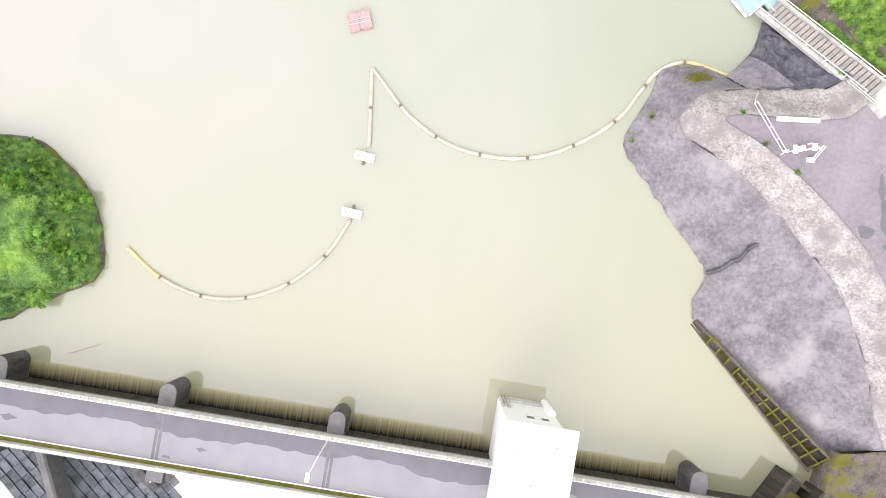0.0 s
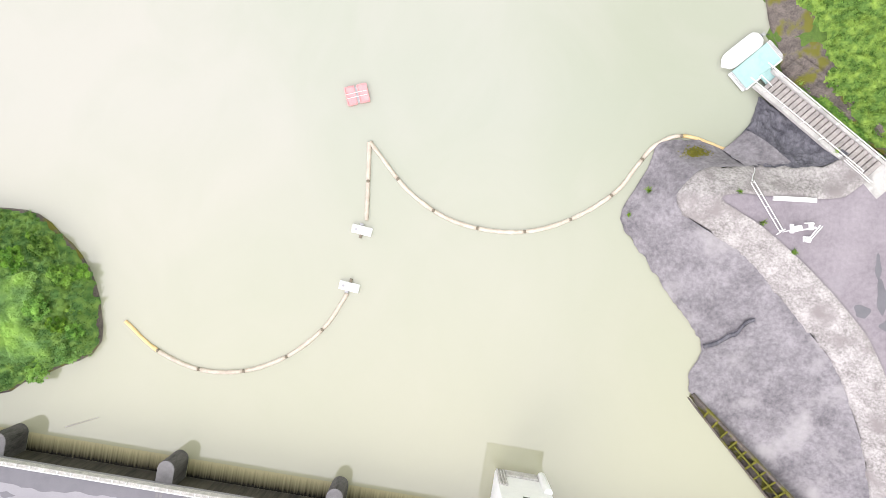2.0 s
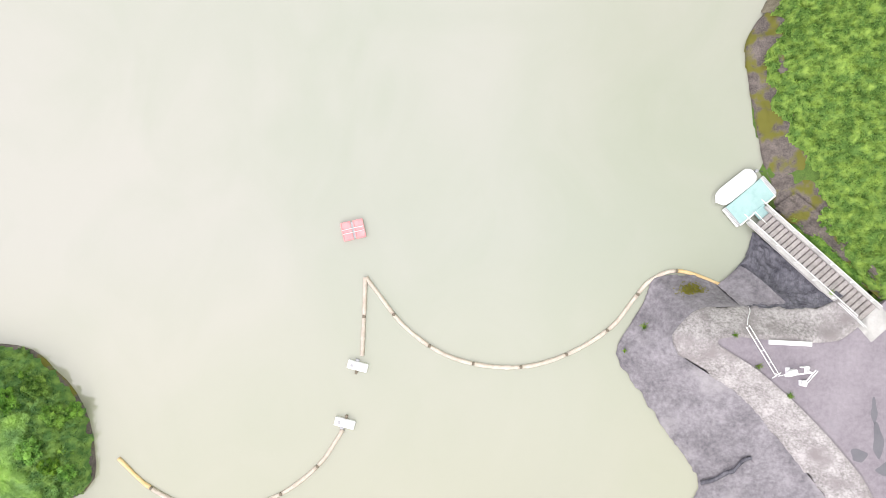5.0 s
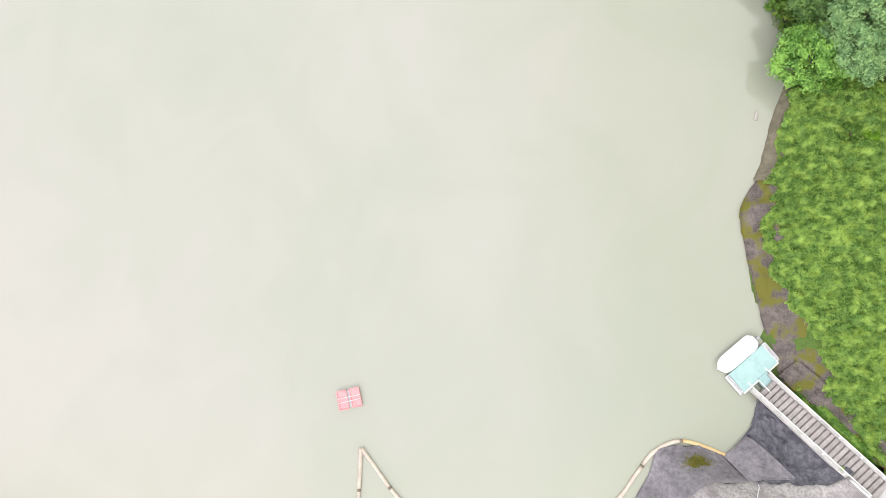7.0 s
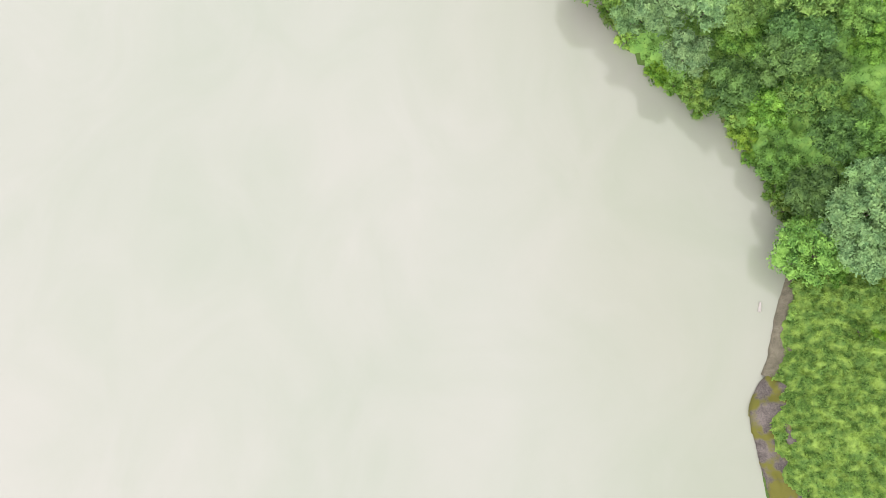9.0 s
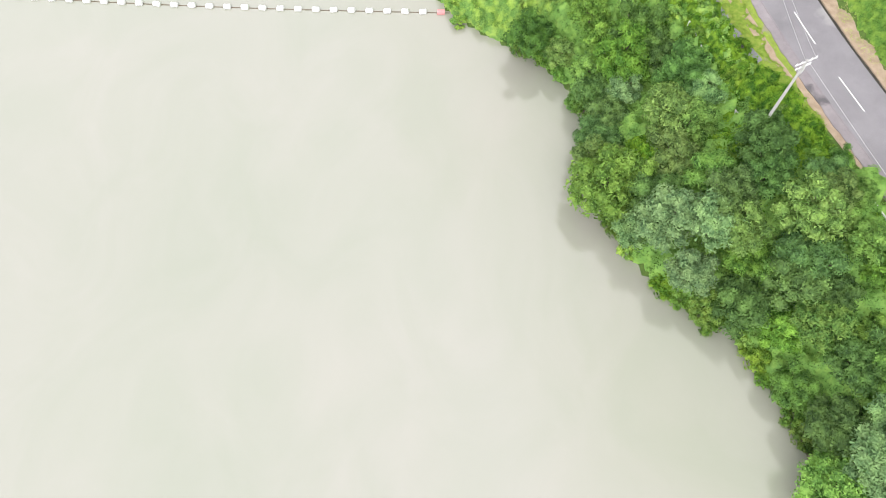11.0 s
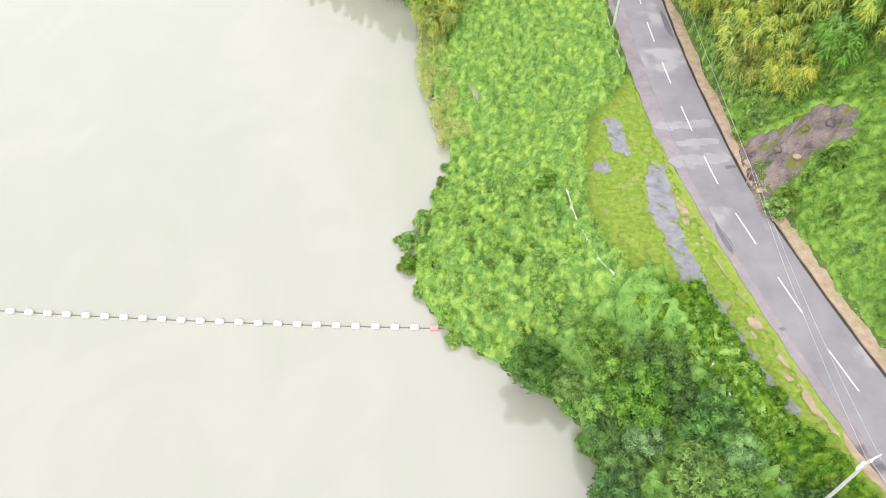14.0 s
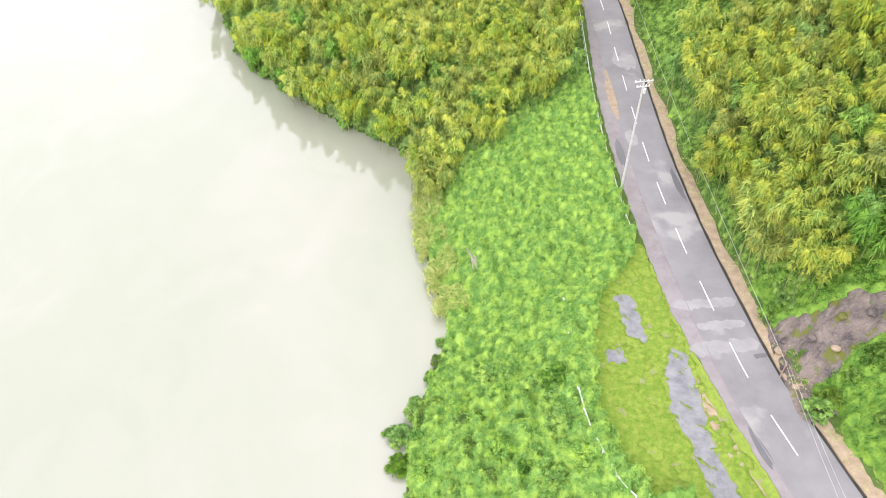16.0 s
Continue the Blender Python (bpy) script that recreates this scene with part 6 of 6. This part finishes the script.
islet_in = lambda x, y: inside(x, y, ISLES) & (line_distance(x, y, ISLES)[0] > 0.15 + 0.5 * wave(x, y, 1.7))
grassy = lambda x, y: (x < -39.5 + 1.5 * wave(x, y, 0.7)) & (y < 5.5 + wave(x, y, 0.9)) & (y > -4.0)
cover("islet_cover", (-60, -9, -33, 15), lambda x, y: islet_in(x, y) & ~grassy(x, y), L_ISLET, "mixed green weeds and creeper covering the islet", gap=1.2, height=1.6, density=115, leaf=0.14, aspect=0.4, wild=0.85, step=0.4, tuft=0.6)
cover("islet_grass", (-60, -7, -36, 8), lambda x, y: islet_in(x, y) & grassy(x, y), L_GRASS, "long pale green grass swept over the islet", gap=1.7, height=1.0, density=130, leaf=0.28, aspect=0.12, wild=0.6, rise=0.5, step=0.4, tuft=0.6)
scrub = lambda x, y: ~point(x, y) & (road_d(x, y) < -6.4 - 2.6 * np.clip((y - 98) / 8, 0, 1) + 0.5 * wave(x, y, 1.1)) & (road_d(x, y) > -17) & (y > 82) & (y < 120)
cover("bank_scrub", (18, 82, 56, 120), scrub, L_KUDZU, "green scrub along the head of the bank", gap=1.5, height=2.4, density=85, leaf=0.16, aspect=0.35, wild=0.8, tuft=0.6)
rocky = lambda x, y: inside(x + 0.8 * wave(x, y, 0.9), y + 0.8 * wave(x, y, 1.1, 3.0), [(38, 130.5), (41, 132), (44.4, 135), (52.5, 138), (50.9, 142), (44.6, 143.6), (40.2, 141.6), (38, 142)])
hilly = lambda x, y: (road_d(x, y) > 6.0 + 0.5 * wave(x, y, 0.8)) & (road_d(x, y) < 19) & (~rocky(x, y) | (wave(x, y, 0.8, 6.0) > 0.72)) & (y < 250)
cover("hillside_cover", (38, 80, 76, 250), lambda x, y: hilly(x, y) & (y < 150), L_KUDZU, "green grass and creeper on the hillside", gap=1.4, height=1.6, base=0.3, density=75, leaf=0.17, aspect=0.3, wild=0.8, tuft=0.6)
cover("grove_floor", (38, 146, 84, 262), lambda x, y: (road_d(x, y) > 6.2 + 0.5 * wave(x, y, 0.8)) & (road_d(x, y) < 40) & (y > 147), L_MID, "leafy green floor of the bamboo grove", gap=2.6, height=2.2, base=0.4, density=26, leaf=0.24, aspect=0.3, step=0.7, wild=0.8, tuft=0.6)
cover("grove_floor", (-60, 174, 28, 262), lambda x, y: b1(x, y) & (shore_d(x, y) > 0.2), L_MID, "leafy green floor of the bamboo grove", gap=2.6, height=2.2, base=0.4, density=8, leaf=0.22, aspect=0.3, step=0.8)
bare = lambda x, y: np.any([inside(x + 0.5 * wave(x, y, 1.9), y + 0.5 * wave(x, y, 2.3, 1.0), q) for q in (TRACK, BARE, BARE_LOW)], axis=0)
tufty = lambda x, y: inside(x, y, LAY_BY) & (road_d(x, y) < -5.2 - 0.8 * wave(x, y, 0.8)) & (~bare(x, y) | (wave(x, y, 2.2, 5.0) > 0.62)) & (wave(x, y, 1.1, 8.0) + 0.6 * wave(x, y, 2.7, 2.0) > -0.62)
cover("lay_by_tufts", (15, 90, 46, 160), tufty, L_LAWN, "short yellow-green grass tufts on the lay-by", gap=0.7, height=0.22, base=0.0, density=80, leaf=0.1, aspect=0.26, wild=0.7, step=0.35, tuft=0.15)
verge = lambda x, y: (road_d(x, y) > 4.1) & (road_d(x, y) < 6.6) & (wave(x, y, 1.1, 4.0) + 0.7 * wave(x, y, 3.1, 1.0) > 0.1)
cover("berm_tufts", (32, 85, 62, 240), verge, L_REED, "dry straw tufts on the roadside berm", gap=0.7, height=0.3, base=0.15, density=40, leaf=0.14, aspect=0.16, wild=0.8, step=0.4, mantle=False)
vx, vy = scatter(34000, (-5, 153, 8, 190), lambda x, y: (shore_d(x, y) > -1.8 + 0.8 * wave(x, y, 1.5)) & (shore_d(x, y) < 2.6) & (wave(x, y, 0.8, 3) > -0.3))
n_ = len(vx)
ax_ = rng.normal(size=(n_, 3)) * (0.7, 0.7, 0.2) + (-0.5, 0, 0.9)
tagged(new("reed_bed", leaf_mesh("reed_bed", np.stack([vx, vy, np.maximum(land(vx, vy), 0) + 0.5 + 1.7 * rng.random(n_)], 1), rng.normal(size=(n_, 3)) + (0, 0, 0.5), 0.5 + 0.3 * rng.random(n_), 0.11, L_REED, 0.15, ax_)), "tall dry yellow-green reeds at the water's edge", "reeds", kind="stuff")

# rocks at the foot of the creeper slope and round the islet
sh = spline([(36.4, 24.4), (35.4, 28.5), (34.5, 31.9), (33.7, 36.5), (33, 42), (34, 44.6), (35, 45.8)], 70)
up_ = offset_line(sh, np.interp(np.arange(70), [0, 14, 30, 55, 69], [4.6, 5.0, 3.2, 2.4, 1.8]))
loft("mossy_bank", offset_line(sh, -0.45), up_, lambda u, v: 0.25 + 2.9 * v * (1 - 0.45 * u) + 0.25 * abs(noise.noise((u * 14, v * 3, 1))), 30, M_MOSSROCK, 0.45, -2.0, label="brown rock bank with olive moss patches at the waterline", category="rock")
cove = spline([(34.8, 45.9), (35.8, 48), (37.1, 52.3), (38.6, 56), (39.8, 58.8), (39.5, 63)], 60)
loft("mud_bank", offset_line(cove, -0.6), offset_line(cove, 1.3), lambda u, v: 0.1 + 1.0 * v + 0.12 * noise.noise((u * 40, v * 4, 0)), 14, M_MUD, 0.25, -1.5, label="brown muddy bank with washed-up litter", category="bank")
irim = ISLES[8:56]
iin = np.array([p + (np.array((-46, 2.0)) - p) / np.linalg.norm(np.array((-46, 2.0)) - p) * 1.3 for p in irim])
loft("islet_rim", irim, iin, lambda u, v: 0.2 + 0.7 * v, 8, M_MOSSROCK, 0.25, -2.0, label="mossy rock rim of the islet", category="rock")
logs = empty("driftwood_pile", pose(7.1, 160.6, float(land(np.array([7.1]), np.array([160.6]))[0]) + 0.9, 0, 0, 8), "stack of bleached driftwood poles among the weeds", "driftwood")
for k in range(9):
    part("log", rod_bm((rng.normal() * 0.35, -2.0 + rng.normal() * 0.3, 0.1 * (k % 3)), (rng.normal() * 0.4, 2.2 + rng.normal() * 0.3, 0.15 * (k % 3)), 0.09, 0.06, 6), M_DRIFT, logs)
for k in range(26):
    y = 49 + 10 * rng.random()
    x = np.interp(y, [46, 52.3, 58.8], [35.4, 37.1, 39.8]) - 0.9 + 1.3 * rng.random()
    st = part("flotsam_stick", rod_bm((x, y, 0.05), (x + rng.normal() * 0.35, y + rng.normal() * 0.5, 0.10), 0.035, 0.02, 5), M_DRIFT, None)
    tagged(st, "small bleached stick washed up at the shore", "driftwood", "flotsam by the shore")
stump = part("floating_log", rod_bm((34.9, 52.8, 0.08), (35.1, 53.8, 0.12), 0.18, 0.1, 9), M_DRIFT, None)
tagged(stump, "short bleached log floating near the shore", "driftwood")
snag = part("floating_branch", rod_bm((-38.3, -10.9, 0.03), (-34.9, -9.9, 0.05), 0.05, 0.03, 6), M_DRIFT, None)
tagged(snag, "thin branch floating by the dam", "driftwood")
# tufts growing in the joints of the apron and yard
for x, y, z, s in ((32.1, 6.9, 3.4, 0.5), (34.6, 4.1, 3.5, 0.55), (35.6, 2.4, 3.4, 0.4), (24.3, 13.4, 3.1, 0.4), (19.6, 11.0, 0.5, 0.3), (29.0, 13.0, 5.4, 0.35), (31.2, 10.0, 5.35, 0.4), (34.2, 7.2, 5.4, 0.35), (38.5, 0.1, 3.6, 0.35), (33, 7.4, 4.4, 0.3), (21.5, 13.5, 0.9, 0.5), (38.9, 17.0, 4.2, 0.35)):
    m = 60
    d = sphere_points(m) * (1, 1, 0.5)
    d[:, 2] = np.abs(d[:, 2])
    tu = new("grass_tuft", leaf_mesh("grass_tuft", d * s * rng.random((m, 1)) + (x, y, z + 0.1), rng.normal(size=(m, 3)), 0.2 * (0.5 + rng.random(m)), 0.18, L_KUDZU, 0.2, d + (0, 0, 0.4)))
    tagged(tu, "green grass tuft growing from a joint in the concrete", "weed", "tufts in the concrete joints")
mo = [(26.3 + rng.normal() * 0.55, 17.2 + rng.normal() * 0.3) for _ in range(400)]
mo = np.array(mo)
tagged(new("moss_patch", leaf_mesh("moss_patch", np.c_[mo, 1.05 + 0.1 * rng.random(400) + (17.9 - mo[:, 1]) * 0.5], np.tile((0, -0.4, 1.0), (400, 1)), 0.12, 0.6, M_MOSS)), "olive moss patch on the apron", "moss", kind="stuff")
